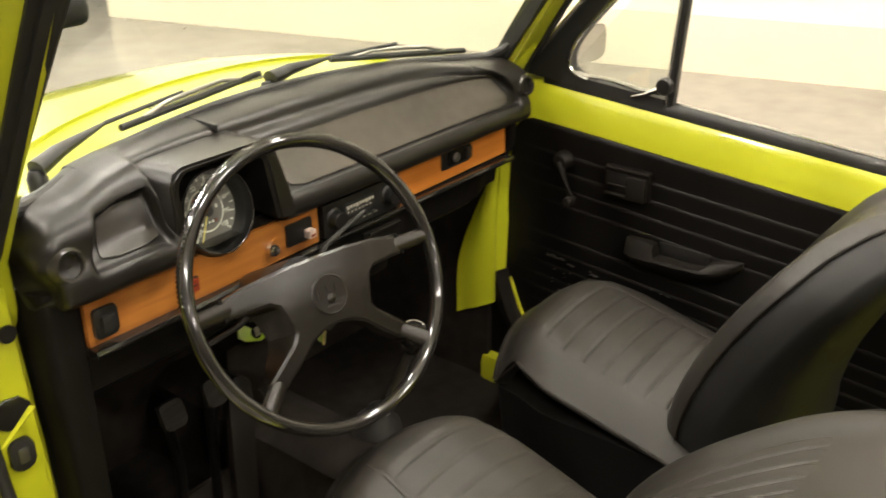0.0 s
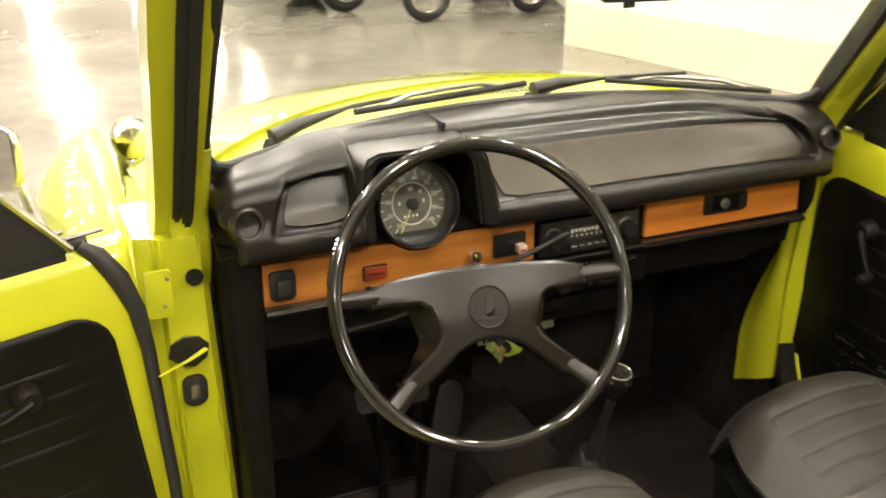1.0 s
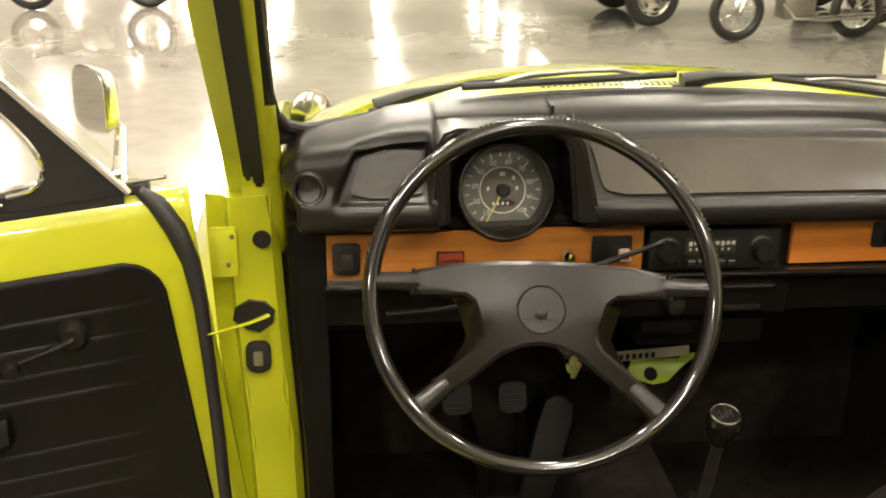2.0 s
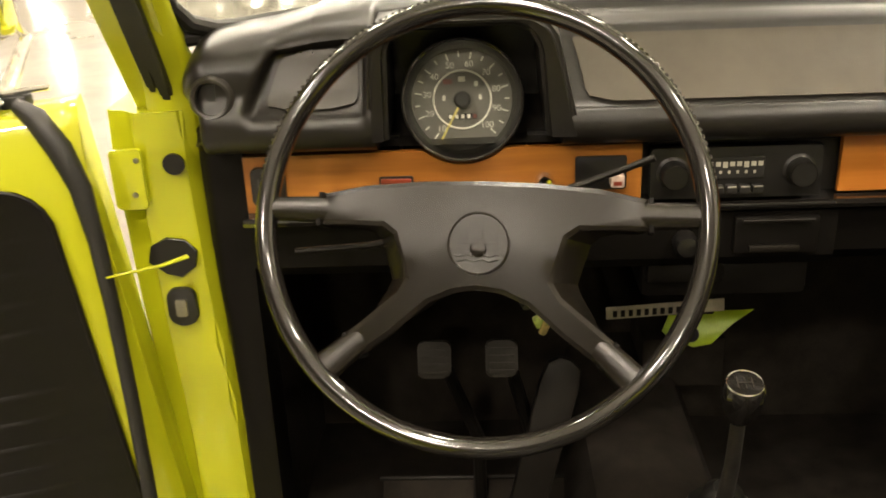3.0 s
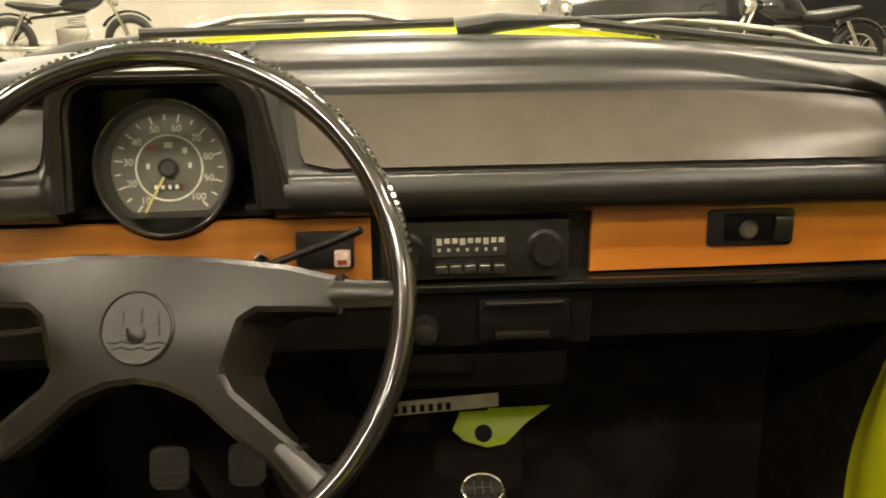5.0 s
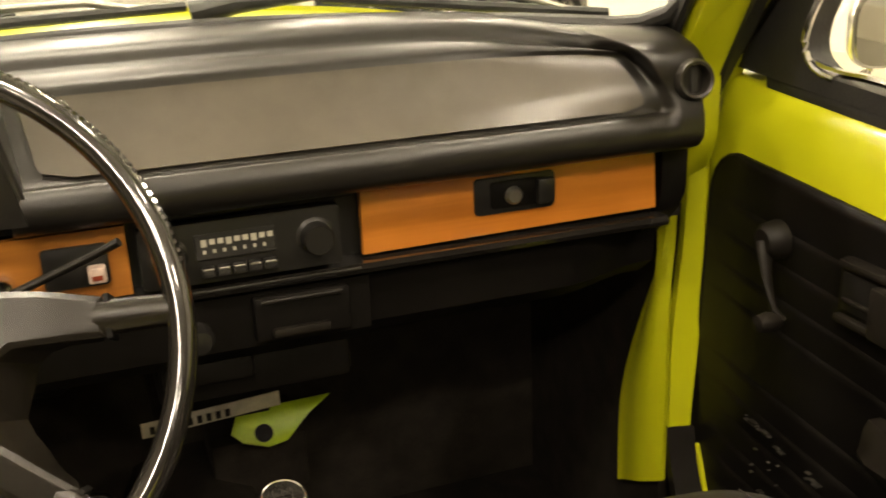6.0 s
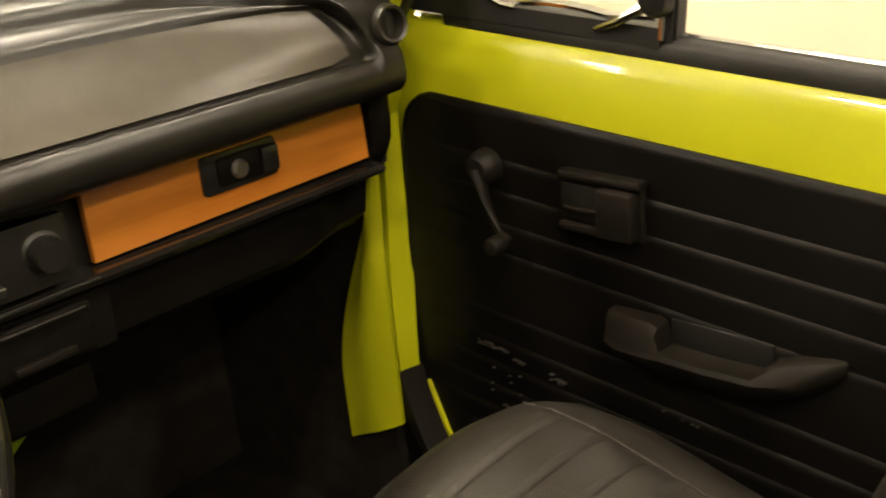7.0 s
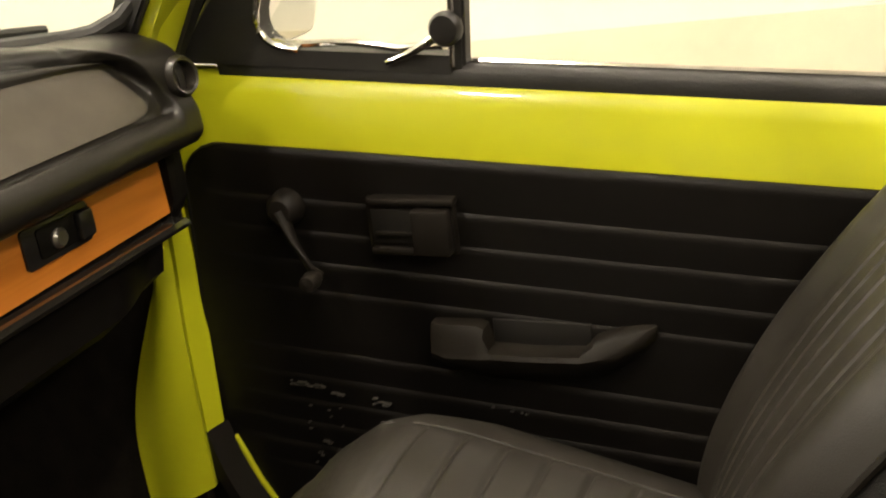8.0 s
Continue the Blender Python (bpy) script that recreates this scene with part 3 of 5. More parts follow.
us = sorted(set([round(v, 4) for v in steps(-0.540, 0.437, 110)] + [round(c + dc, 4) for c in (L_END, R_END, -0.364, -0.354, -0.181, -0.172) for dc in steps(-0.010, 0.010, 8)] + [round(v, 4) for v in steps(0.412, 0.437, 8) + steps(-0.513, -0.540, 8)]))
us = [u for i, u in enumerate(us) if i == 0 or u - us[i - 1] > 0.0009]
ss = steps(0, 16, 48)
pad = loft([[pad_pt(u, s) for s in ss] for u in us])
part("pad", pad, VINYL, dash, "soft black vinyl pad, slightly worn", angle=55)

def inlay(u0, u1, top, slant=0.0):
    """A smooth sheet lying in a recess of the pad, with softly rounded corners."""
    def f(u, v):
        rnd = 0.10 * (max(0.0, abs(2 * v - 1) - 0.75) / 0.25) ** 2 * min(1.0, 0.5 / (u1 - u0)) * 0.25
        uu = u0 + rnd + (u1 - u0 - 2 * rnd) * u - slant * v * (1 - u)
        return pad_pt(uu, 5.15 + (top - 5.15) * v) + Vector((0, -0.0022, 0.0016))
    return thicken(grid(f, steps(0, 1, 50), steps(0, 1, 12)), 0.0015)


part("inlay", inlay(-0.152, R_END - 0.020, 8.1, 0.014), INLAYSHEEN, dash, "smooth vinyl inlay, greyed by painted-in sheen")
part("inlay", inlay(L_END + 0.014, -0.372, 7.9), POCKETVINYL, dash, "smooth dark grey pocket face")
# pad seam
part("seam", box(-0.207, -0.203, 0.06, 0.13, 1.066, 1.0775, 0.001, 1), PLASTIC, dash)

# instrument hood
outer = [(-0.362, 0.958), (-0.357, 1.050), (-0.349, 1.065), (-0.333, 1.071), (-0.210, 1.071), (-0.192, 1.065), (-0.181, 1.050), (-0.160, 0.958)]
inner = [(-0.342, 0.958), (-0.341, 1.040), (-0.336, 1.054), (-0.324, 1.061), (-0.220, 1.061), (-0.206, 1.054), (-0.199, 1.040), (-0.192, 0.958)]
rings = [[Vector((x, 0.06, 0.958 + (z - 0.958) * 0.90)) for x, z in inner], [Vector((x, -0.040 + 0.14 * (z - 0.958), z)) for x, z in inner], [Vector((x, -0.046 + 0.14 * (z - 0.958), z + 0.001)) for x, z in outer], [Vector((x + 0.004 * (1 if x > -0.27 else -1), 0.07, min(z, 1.060) + 0.004)) for x, z in outer]]
bm = loft(rings, close=False, caps=False)
bmesh.ops.bevel(bm, geom=[e for e in bm.edges if all(-0.06 < v.co.y < 0.0 for v in e.verts)], offset=0.005, segments=3, affect="EDGES")
part("instrument_hood", bm, VINYL, dash, "deep black instrument hood", angle=50)
# speedometer
spc, spn = Vector((-0.272, 0.020, 0.981)), Vector((0.03, -0.97, 0.24)).normalized()
speedo = part("speedometer", lathe([(0.0, -0.02), (0.0600, -0.02), (0.0600, 0.027), (0.0588, 0.0315), (0.0568, 0.0315), (0.0545, 0.026), (0.0500, 0.004), (0.0500, 0.0), (0.0, 0.0)], spc, spn, 56), PLASTIC, dash, "round black speedometer with pale markings")
part("bezel", torus(spc + 0.0308 * spn, spn, 0.0578, 0.0015, 64, 8), RIM, speedo, "thin worn silver ring")
sv = (Vector((0, 0, 1)) - spn * spn.z).normalized()
su = sv.cross(spn).normalized()
part("dial", lathe([(0.0, 0.001), (0.0498, 0.001), (0.0498, 0.002), (0.0, 0.002)], spc, spn, 48), DIAL, speedo, "dark dial face")
part("dial_ring", torus(spc + 0.0025 * spn, spn, 0.0285, 0.0010, 56, 6), MARK, speedo, "pale inner ring")


def bar_on(c, along, across, n, length, width, height, bm=None):
    bm = bm or bmesh.new()
    lo = [c + along * a * length / 2 + across * b * width / 2 for a, b in ((-1, -1), (1, -1), (1, 1), (-1, 1))]
    return loft([lo, [p + n * height for p in lo]], bm=bm)


def text_on(parent, s, c, ex, ey, n, size, material):
    cu = bpy.data.curves.new("numeral", "FONT")
    cu.body, cu.size, cu.align_x, cu.align_y, cu.extrude = s, 1.0, "CENTER", "CENTER", 0.02
    tmp = bpy.data.objects.new("numeral", cu)
    me = bpy.data.meshes.new_from_object(tmp)
    bpy.data.objects.remove(tmp)
    for v in me.vertices:
        v.co = c + size * (v.co.x * ex + v.co.y * ey + (v.co.z + 0.03) * n)
    me.materials.append(material)
    ob = new("numeral", me)
    ob.parent = parent
    return ob


for k in range(19):
    a = radians(233 - 280 * k / 18)
    d = math.cos(a) * su + math.sin(a) * sv
    t = Vector((-math.sin(a) * su + math.cos(a) * sv))
    big = k % 2 == 0
    part("tick", bar_on(spc + 0.0025 * spn + d * (0.0436 if big else 0.0444), d, t, spn, 0.0070 if big else 0.0052, 0.0015, 0.0005), MARK, speedo)
    if big:
        text_on(speedo, str(10 + 5 * k), spc + 0.0025 * spn + d * 0.0352, su, sv, spn, 0.0088, MARK)
nd = (math.cos(radians(241)) * su + math.sin(radians(241)) * sv)
part("needle", bar_on(spc + 0.006 * spn + nd * 0.021, nd, nd.cross(spn), spn, 0.046, 0.0018, 0.0008), NEEDLE, speedo, "yellow needle")
part("needle_hub", lathe([(0.0, 0.0), (0.0085, 0.0), (0.0085, 0.006), (0.006, 0.008), (0.0, 0.008)], spc + 0.003 * spn, spn, 24), PLASTIC, speedo)
for dx, dz, w, col in ((-0.014, 0.018, 0.009, RED), (0.0, 0.020, 0.007, MARK), (0.014, 0.015, 0.004, MARK), (-0.018, 0.002, 0.003, MARK), (0.018, 0.002, 0.003, MARK)):
    part("warning_lamp", bar_on(spc + 0.0025 * spn + su * dx + sv * dz, su, sv, spn, w, 0.005, 0.0004), col, speedo)
part("odometer", bar_on(spc + 0.0025 * spn - sv * 0.0165, su, sv, spn, 0.030, 0.006, 0.0005), PLASTIC, speedo)
for k in range(5):
    part("digit_bar", bar_on(spc + 0.0032 * spn - sv * 0.0165 + su * (-0.012 + 0.006 * k), su, sv, spn, 0.003, 0.0038, 0.0003), RED if k == 4 else MARK, speedo)
lens = part("lens", lathe([(0.0, 0.021), (0.0530, 0.021), (0.0530, 0.0225), (0.0, 0.0225)], spc, spn, 48), LENSGLASS, speedo)
lens.visible_shadow = False


# vents
VENT = mat("worn_vent_plastic", (0.024, 0.021, 0.017), 0.30, var=0.2, vscale=20)
def vent(c, n, r):
    n = Vector(n).normalized()
    v = part("air_vent", lathe([(r * 0.70, -0.02), (r * 0.74, -0.002), (r * 0.80, 0.004), (r * 0.95, 0.005), (r * 1.08, 0.001), (r * 1.16, -0.01)], c, n, 40), VENT, dash, "round black air vent")
    part("vent_core", lathe([(0.0, -0.012), (r * 0.71, -0.012), (r * 0.71, -0.010), (0.0, -0.010)], c, n, 32), PLASTIC, v)
    u = n.cross(Vector((0, 0, 1))).normalized()
    up = u.cross(n)
    part("vent_flap", bar_on(Vector(c) - 0.007 * n, up, u, n, r * 1.25, r * 0.40, 0.005), PLASTIC, v, "turning flap")


vent((-0.508, -0.0325, 1.003), (0.05, -0.985, 0.12), 0.0195)
vent((0.4095, -0.0335, 1.011), (-0.10, -0.97, 0.14), 0.0175)

# wood panels
arc = [(-0.272 + 0.0610 * math.cos(radians(t)), 0.986 + 0.0610 * math.sin(radians(t))) for t in steps(-50, -130, 12)]
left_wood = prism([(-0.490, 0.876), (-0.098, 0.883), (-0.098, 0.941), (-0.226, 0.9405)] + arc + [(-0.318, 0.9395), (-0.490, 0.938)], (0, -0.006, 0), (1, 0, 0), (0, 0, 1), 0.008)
lw = part("wood_panel", left_wood, SHADEDAGEDWOOD, dash, "aged wood veneer panel, darkened by painted-in shade")
gw = prism([(0.098, 0.882), (0.391, 0.885), (0.388, 0.943), (0.098, 0.941)], (0, 0.004, 0), (1, 0, 0), (0, 0, 1), 0.008, 0.0015)
glove = part("glovebox_panel", gw, WOOD, dash, "orange-brown wood veneer glovebox door")
part("latch_plate", prism(rounded(0.203, 0.282, 0.903, 0.937, 0.004), (0, -0.0035, 0), (1, 0, 0), (0, 0, 1), 0.003, 0.001), PLASTIC, glove, "black glovebox latch")
part("latch_recess", prism(rounded(0.218, 0.272, 0.908, 0.933, 0.003), (0, -0.0062, 0), (1, 0, 0), (0, 0, 1), 0.002, 0.0008), UNDER, glove)
part("latch_grip", box(0.262, 0.280, -0.014, -0.005, 0.908, 0.932, 0.003), PLASTIC, glove)
part("lock", lathe([(0.0, 0.003), (0.006, 0.003), (0.0085, 0.0), (0.0085, -0.01)], (0.240, -0.010, 0.919), (0, -1, 0), 24), STEEL, glove, "round steel lock")
part("wood_edging", box(0.096, 0.392, -0.006, 0.0, 0.9445, 0.9465, 0.0006, 1), STEEL, dash)


def switch(x, z, w, h, name, material, label):
    s = part(name, prism(rounded(x - w / 2, x + w / 2, z - h / 2, z + h / 2, min(w, h) * 0.18), (0, -0.0142, 0), (1, 0, 0), (0, 0, 1), 0.006, 0.002), PLASTIC, lw, label)
    k = part("button", box(x - w * 0.26, x + w * 0.30, -0.028, -0.0195, z - h * 0.30, z + h * 0.28, 0.003), material, s)
    return s, k


switch(-0.466, 0.908, 0.034, 0.040, "light_switch", RUBBER, "black rocker light switch")
part("fascia_plate", prism(rounded(-0.356, -0.322, 0.8935, 0.9145, 0.002), (0, -0.0142, 0), (1, 0, 0), (0, 0, 1), 0.002, 0.0006), PLASTIC, lw)
part("warning_lens", box(-0.354, -0.324, -0.0205, -0.0160, 0.895, 0.913, 0.001), RED, lw, "dull red warning lens")
part("lens_bar", box(-0.350, -0.328, -0.0215, -0.0205, 0.9035, 0.9050), PLASTIC, lw)
part("hazard_plate", prism(rounded(-0.163, -0.113, 0.896, 0.930, 0.003), (0, -0.0142, 0), (1, 0, 0), (0, 0, 1), 0.003, 0.001), PLASTIC, lw, "black switch plate")
part("hazard_switch", box(-0.130, -0.116, -0.030, -0.0165, 0.901, 0.914, 0.002), mat("grey_red_button", (0.55, 0.42, 0.36), 0.4, var=0.4, vscale=160), lw, "pale hazard switch with red mark")
part("hazard_mark", box(-0.127, -0.119, -0.0306, -0.030, 0.904, 0.908), RED, lw)
part("choke_knob", lathe([(0.0, 0.014), (0.007, 0.013), (0.010, 0.008), (0.0095, 0.0)], (-0.193, -0.0145, 0.905), (0, -1, 0), 24), CHROME, lw, "small chrome knob")

# lower dash
edge = loft([[Vector((x, y + (-0.014 if x < -0.1 else 0.0) * smooth(-0.1, -0.45, x), z)) for y, z in ((-0.004, 0.8795), (-0.016, 0.879), (-0.0205, 0.8755), (-0.0185, 0.871), (-0.004, 0.868), (0.03, 0.868), (0.03, 0.8795))] for x in steps(-0.492, 0.396, 40)])
part("lower_lip", edge, RIM, dash, "satin black lip below the wood")
low = loft([[Vector((x, y, z)) for y, z in ((0.004, 0.870), (-0.010, 0.866), (-0.006, 0.815), (0.010, 0.800), (0.10, 0.790), (0.10, 0.870))] for x in steps(-0.492, 0.100, 10)])
part("lower_panel", low, UNDER, dash, "black lower dash panel")
low = loft([[Vector((x, y + 0.03 * smooth(0.30, 0.40, x), z)) for y, z in ((0.006, 0.870), (-0.004, 0.864), (0.006, 0.815), (0.030, 0.796), (0.16, 0.785), (0.16, 0.870))] for x in steps(0.102, 0.412, 14)])
part("glovebox_bin", low, UNDER, dash, "black glovebox underside")
for x0, x1, zt in ((-0.535, -0.336, 0.948), (-0.336, -0.208, 0.922), (-0.208, 0.428, 0.948)):
    part("carrier", box(x0, x1, 0.012, 0.05, 0.868, zt), PLASTIC, dash)
side = loft([[Vector((-0.492, -0.006, z)), Vector((-0.524, -0.004, z)), Vector((-0.538 + 0.010 * smooth(0.9, 0.6, z), 0.008, z)), Vector((-0.540 + 0.010 * smooth(0.9, 0.6, z), 0.06, z)), Vector((-0.492, 0.06, z))] for z in steps(0.36, 0.962, 10)])
part("end_panel", side, UNDER, dash, "black end panel", angle=60)
side = loft([[Vector((0.394, -0.008 + 0.07 * smooth(0.90, 0.80, z), z)), Vector((0.424 - 0.012 * smooth(0.92, 0.80, z), -0.004 + 0.07 * smooth(0.90, 0.80, z), z)), Vector((0.434 - 0.018 * smooth(0.92, 0.80, z), 0.012 + 0.07 * smooth(0.90, 0.80, z), z)), Vector((0.434 - 0.018 * smooth(0.92, 0.80, z), 0.10, z)), Vector((0.394, 0.10, z))] for z in steps(0.80, 0.962, 10)])
part("end_panel", side, UNDER, dash, "black end panel", angle=60)
part("ashtray_front", box(-0.004, 0.080, -0.018, -0.004, 0.822, 0.8625, 0.003), UNDER, dash, "black ashtray front")
part("ashtray_lip", tube([(0.002, -0.024, 0.861), (0.072, -0.024, 0.861)], 0.0022, 8), TRIM, dash)
part("ashtray_pull", box(0.010, 0.060, -0.024, -0.017, 0.826, 0.834, 0.002), TRIM, dash)
part("heater_knob", lathe([(0.0, 0.022), (0.010, 0.020), (0.013, 0.012), (0.012, 0.0)], (-0.052, -0.010, 0.836), (0, -1, 0), 20), PLASTIC, dash, "black pull knob")
part("lower_lip_line", tube([(-0.09, -0.0195, 0.8765), (0.092, -0.0195, 0.8765)], 0.0014, 6), TRIM, dash)

# radio
RADIOMARK = mat("dim_radio_print", (0.46, 0.43, 0.36), 0.5, var=0.2, vscale=150)
radio = part("radio", prism(rounded(-0.090, 0.076, 0.884, 0.936, 0.003), (0, -0.008, 0), (1, 0, 0), (0, 0, 1), 0.010, 0.002), PLASTIC, dash, "black car radio with two knobs")
part("radio_window", box(-0.046, 0.020, -0.0195, -0.0178, 0.904, 0.926, 0.0006, 1), RUBBER, radio, "dark tuning window")
for k in range(9):
    bx = -0.041 + 0.0068 * k
    part("scale_bar", box(bx, bx + 0.0046, -0.0200, -0.0195, 0.9155 + (0.0015 if k % 3 else 0), 0.9215), RADIOMARK, radio)
for k in range(7):
    bx = -0.040 + 0.0082 * k
    part("scale_bar", box(bx, bx + 0.0024, -0.0200, -0.0195, 0.9095, 0.9125), RADIOMARK, radio)
for k in range(5):
    bx = -0.043 + 0.0128 * k
    b = part("push_button", box(bx, bx + 0.0108, -0.026, -0.0178, 0.8905, 0.8985, 0.0012), RUBBER, radio, "black push button")
    part("button_edge", box(bx + 0.001, bx + 0.0098, -0.0268, -0.0258, 0.8968, 0.8985, 0.0004, 1), STEEL, b)
for kx in (-0.068, 0.054):
    kn = part("radio_knob", lathe([(0.0, 0.016), (0.0115, 0.016), (0.013, 0.014), (0.0135, 0.002), (0.0165, 0.0)], (kx, -0.018, 0.911), (0, -1, 0), 28), PLASTIC, radio, "ribbed black knob")
    part("knob_ring", torus((kx, -0.0335, 0.911), (0, -1, 0), 0.0122, 0.0006, 28, 6), TRIM, kn)
part("radio_rail", box(-0.092, 0.090, -0.012, 0.0, 0.939, 0.9435, 0.001), VINYL, dash)

# steering column, stalks, key
wc = Vector((-0.257, -0.183, 0.929))
tilt = radians(26.5)
yaw = radians(7.5)  # the wheel looks towards the driver's door
wu = Vector((math.cos(yaw), -math.sin(yaw), 0.0))
wn = Vector((-math.cos(tilt) * math.sin(yaw), -math.cos(tilt) * math.cos(yaw), math.sin(tilt)))
wv = Vector((math.sin(tilt) * math.sin(yaw), math.sin(tilt) * math.cos(yaw), math.cos(tilt)))
column = thing("steering_column", "black steering column with stalks and ignition key", "steering column")
part("column_tube", tube([wc - wn * 0.045, wc - wn * 0.16, wc - wn * 0.30, wc - wn * 0.55], [0.040, 0.036, 0.028, 0.022], 20), PLASTIC, column, "black column shroud")
part("wiper_stalk", tube([wc - wn * 0.075 + wu * 0.03, wc + Vector((0.080, 0.074, 0.002)), wc + Vector((0.128, 0.070, 0.020)), wc + Vector((0.153, 0.066, 0.031))], [0.006, 0.0055, 0.005, 0.0055], 10, flat=0.6), TRIM, column, "grey wiper stalk")
part("indicator_stalk", tube([wc - wn * 0.075 - wu * 0.03, wc + Vector((-0.10, 0.05, -0.038)), wc + Vector((-0.165, 0.045, -0.040))], [0.006, 0.005, 0.005], 10, flat=0.6), TRIM, column, "grey indicator stalk")
part("ignition_lock", tube([wc - wn * 0.085, wc + Vector((0.05, 0.03, -0.085))], [0.016, 0.017], 16), PLASTIC, column, "black ignition lock")
kc = Vector((-0.201, -0.112, 0.818))
part("ignition_shroud", tube([wc - wn * 0.10 - wv * 0.02, kc + Vector((0, 0.012, 0.004))], [0.020, 0.010], 14), PLASTIC, column)
BRASS = mat("worn_brass", (0.62, 0.50, 0.20), 0.3, metal=0.8, var=0.4, vscale=250)
part("key", prism(rounded(-0.005, 0.005, -0.014, 0.004, 0.004), kc, (1, 0, 0), (0, 0.3, 1), 0.002, 0.0005), BRASS, column, "brass ignition key")
part("key_ring", torus(kc + Vector((0.0, -0.001, -0.012)), (1, 0.4, 0), 0.0055, 0.0008, 24, 6), STEEL, column)
part("spare_key", prism(rounded(-0.004, 0.004, -0.018, 0.003, 0.003), kc + Vector((0.006, -0.003, -0.012)), (0.8, 0.3, -0.5), (0.45, 0.3, 0.85), 0.0015, 0.0004), BRASS, column)
part("key_tag", prism(rounded(-0.006, 0.006, -0.010, 0.003, 0.003), kc + Vector((-0.004, -0.003, -0.012)), (0.9, 0.1, 0.4), (-0.4, 0.3, 0.85), 0.0015, 0.0004), mat("green_key_tag", (0.30, 0.38, 0.08), 0.3, metal=0.3, var=0.6, vscale=300), column, "small green key tag")

# steering wheel
wheel = thing("steering_wheel", "black four-spoke steering wheel with padded grey hub", "steering wheel", at=tuple(wc))
wheel_R = 0.1840


def W(a, b, h=0.0):
    return wu * a + wv * b + wn * h


def rim_mesh():
    """The smooth round rim."""
    bm = bmesh.new()
    seg, ringn = 200, 14
    vs = []
    for k in range(seg):
        a = 2 * math.pi * k / seg
        d = math.cos(a) * wu + math.sin(a) * wv
        row = []
        for j in range(ringn):
            b = 2 * math.pi * j / ringn
            r = 0.0098
            row.append(bm.verts.new(d * (wheel_R + r * 0.95 * math.cos(b)) + wn * r * 1.1 * math.sin(b)))
        vs.append(row)
    for k in range(seg):
        for j in range(ringn):
            bm.faces.new((vs[k][j], vs[(k + 1) % seg][j], vs[(k + 1) % seg][(j + 1) % ringn], vs[k][(j + 1) % ringn]))
    return bm


part("rim", rim_mesh(), RIM, wheel, "glossy black wheel rim", angle=60)
ribs = bmesh.new()
for k in range(92):
    a = radians(12 + 158 * k / 91)
    d = math.cos(a) * wu + math.sin(a) * wv
    t = -math.sin(a) * wu + math.cos(a) * wv
    loft([[d * (wheel_R + 0.0065) + t * e * p + wn * q * r for p, q in ((-1, -1), (1, -1), (1, 1), (-1, 1))] if h == 0 else [d * (wheel_R + 0.0065 + h) + t * e * p + wn * q * r for p, q in ((-1, -1), (1, -1), (1, 1), (-1, 1))] for h, e, r in ((0, 0.0017, 0.0068), (0.0026, 0.0014, 0.0058), (0.0034, 0.0008, 0.0036))], bm=ribs)
part("rim_ribs", ribs, RIM, wheel, "fine grip ribs")
# hub pad: an outline with arms, domed
half = [(0.0, 0.052), (0.050, 0.051), (0.100, 0.047), (0.136, 0.040), (0.137, 0.014), (0.112, 0.014), (0.082, 0.013), (0.072, 0.006), (0.061, -0.030), (0.068, -0.042), (0.100, -0.068), (0.1125, -0.0775), (0.098, -0.0955), (0.070, -0.075), (0.041, -0.050), (0.020, -0.041), (0.0, -0.038)]
half = [(p, q - 0.017) for p, q in half]
outline = half + [(-a, b) for a, b in half[-2:0:-1]]


def dome(a, b):
    return 0.006 - 0.55 * (a * a + (b + 0.017) ** 2) - 0.06 * abs(b + 0.017)


def flat_fill(pts, step, rim):
    """A filled outline with inner points for a smooth dome."""
    bm = bmesh.new()
    vs = [bm.verts.new((p, q, 0)) for p, q in pts]
    es = [bm.edges.new((vs[i], vs[(i + 1) % len(vs)])) for i in range(len(vs))]
    bmesh.ops.triangle_fill(bm, use_beauty=True, use_dissolve=False, edges=es)
    bmesh.ops.inset_region(bm, faces=bm.faces[:], thickness=rim, use_even_offset=True, use_boundary=True)
    for k in range(-14, 15):
        for n in (Vector((1, 0, 0)), Vector((0, 1, 0))):
            bmesh.ops.bisect_plane(bm, geom=bm.verts[:] + bm.edges[:] + bm.faces[:], plane_co=n * k * step, plane_no=n)
    return bm


bm = flat_fill(outline, 0.0121, 0.004)
rim_e = [e for e in bm.edges if len(e.link_faces) == 1]
near = {}
segs = [(Vector((*outline[i], 0)), Vector((*outline[(i + 1) % len(outline)], 0))) for i in range(len(outline))]
for v in bm.verts:
    d = min((v.co - (p + (q - p) * max(0.0, min(1.0, (v.co - p).dot(q - p) / (q - p).length_squared)))).length for p, q in segs)
    near[v] = d
wall_e = bmesh.ops.extrude_edge_only(bm, edges=rim_e)
low_v = [v for v in wall_e["geom"] if isinstance(v, bmesh.types.BMVert)]
for v in low_v:
    p, q = v.co.x, v.co.y
    o = q + 0.017
    notch = smooth(0.050, 0.060, abs(p)) * (1 - smooth(0.075, 0.125, abs(p))) * smooth(-0.090, -0.030, o) * (1 - smooth(0.0135, 0.0150, o))
    v.co = W(p * 0.95 + math.copysign(0.022, p) * notch, o * 0.95 - 0.017 - 0.002 * notch, -0.036)
for v, d in near.items():
    p, q = v.co.x, v.co.y
    v.co = W(p, q, 0.0003 + dome(p, q) + 0.0027 * smooth(0.0, 0.004, d))
part("hub_pad", bm, HUB, wheel, "dark grey padded hub with four arms", angle=28)
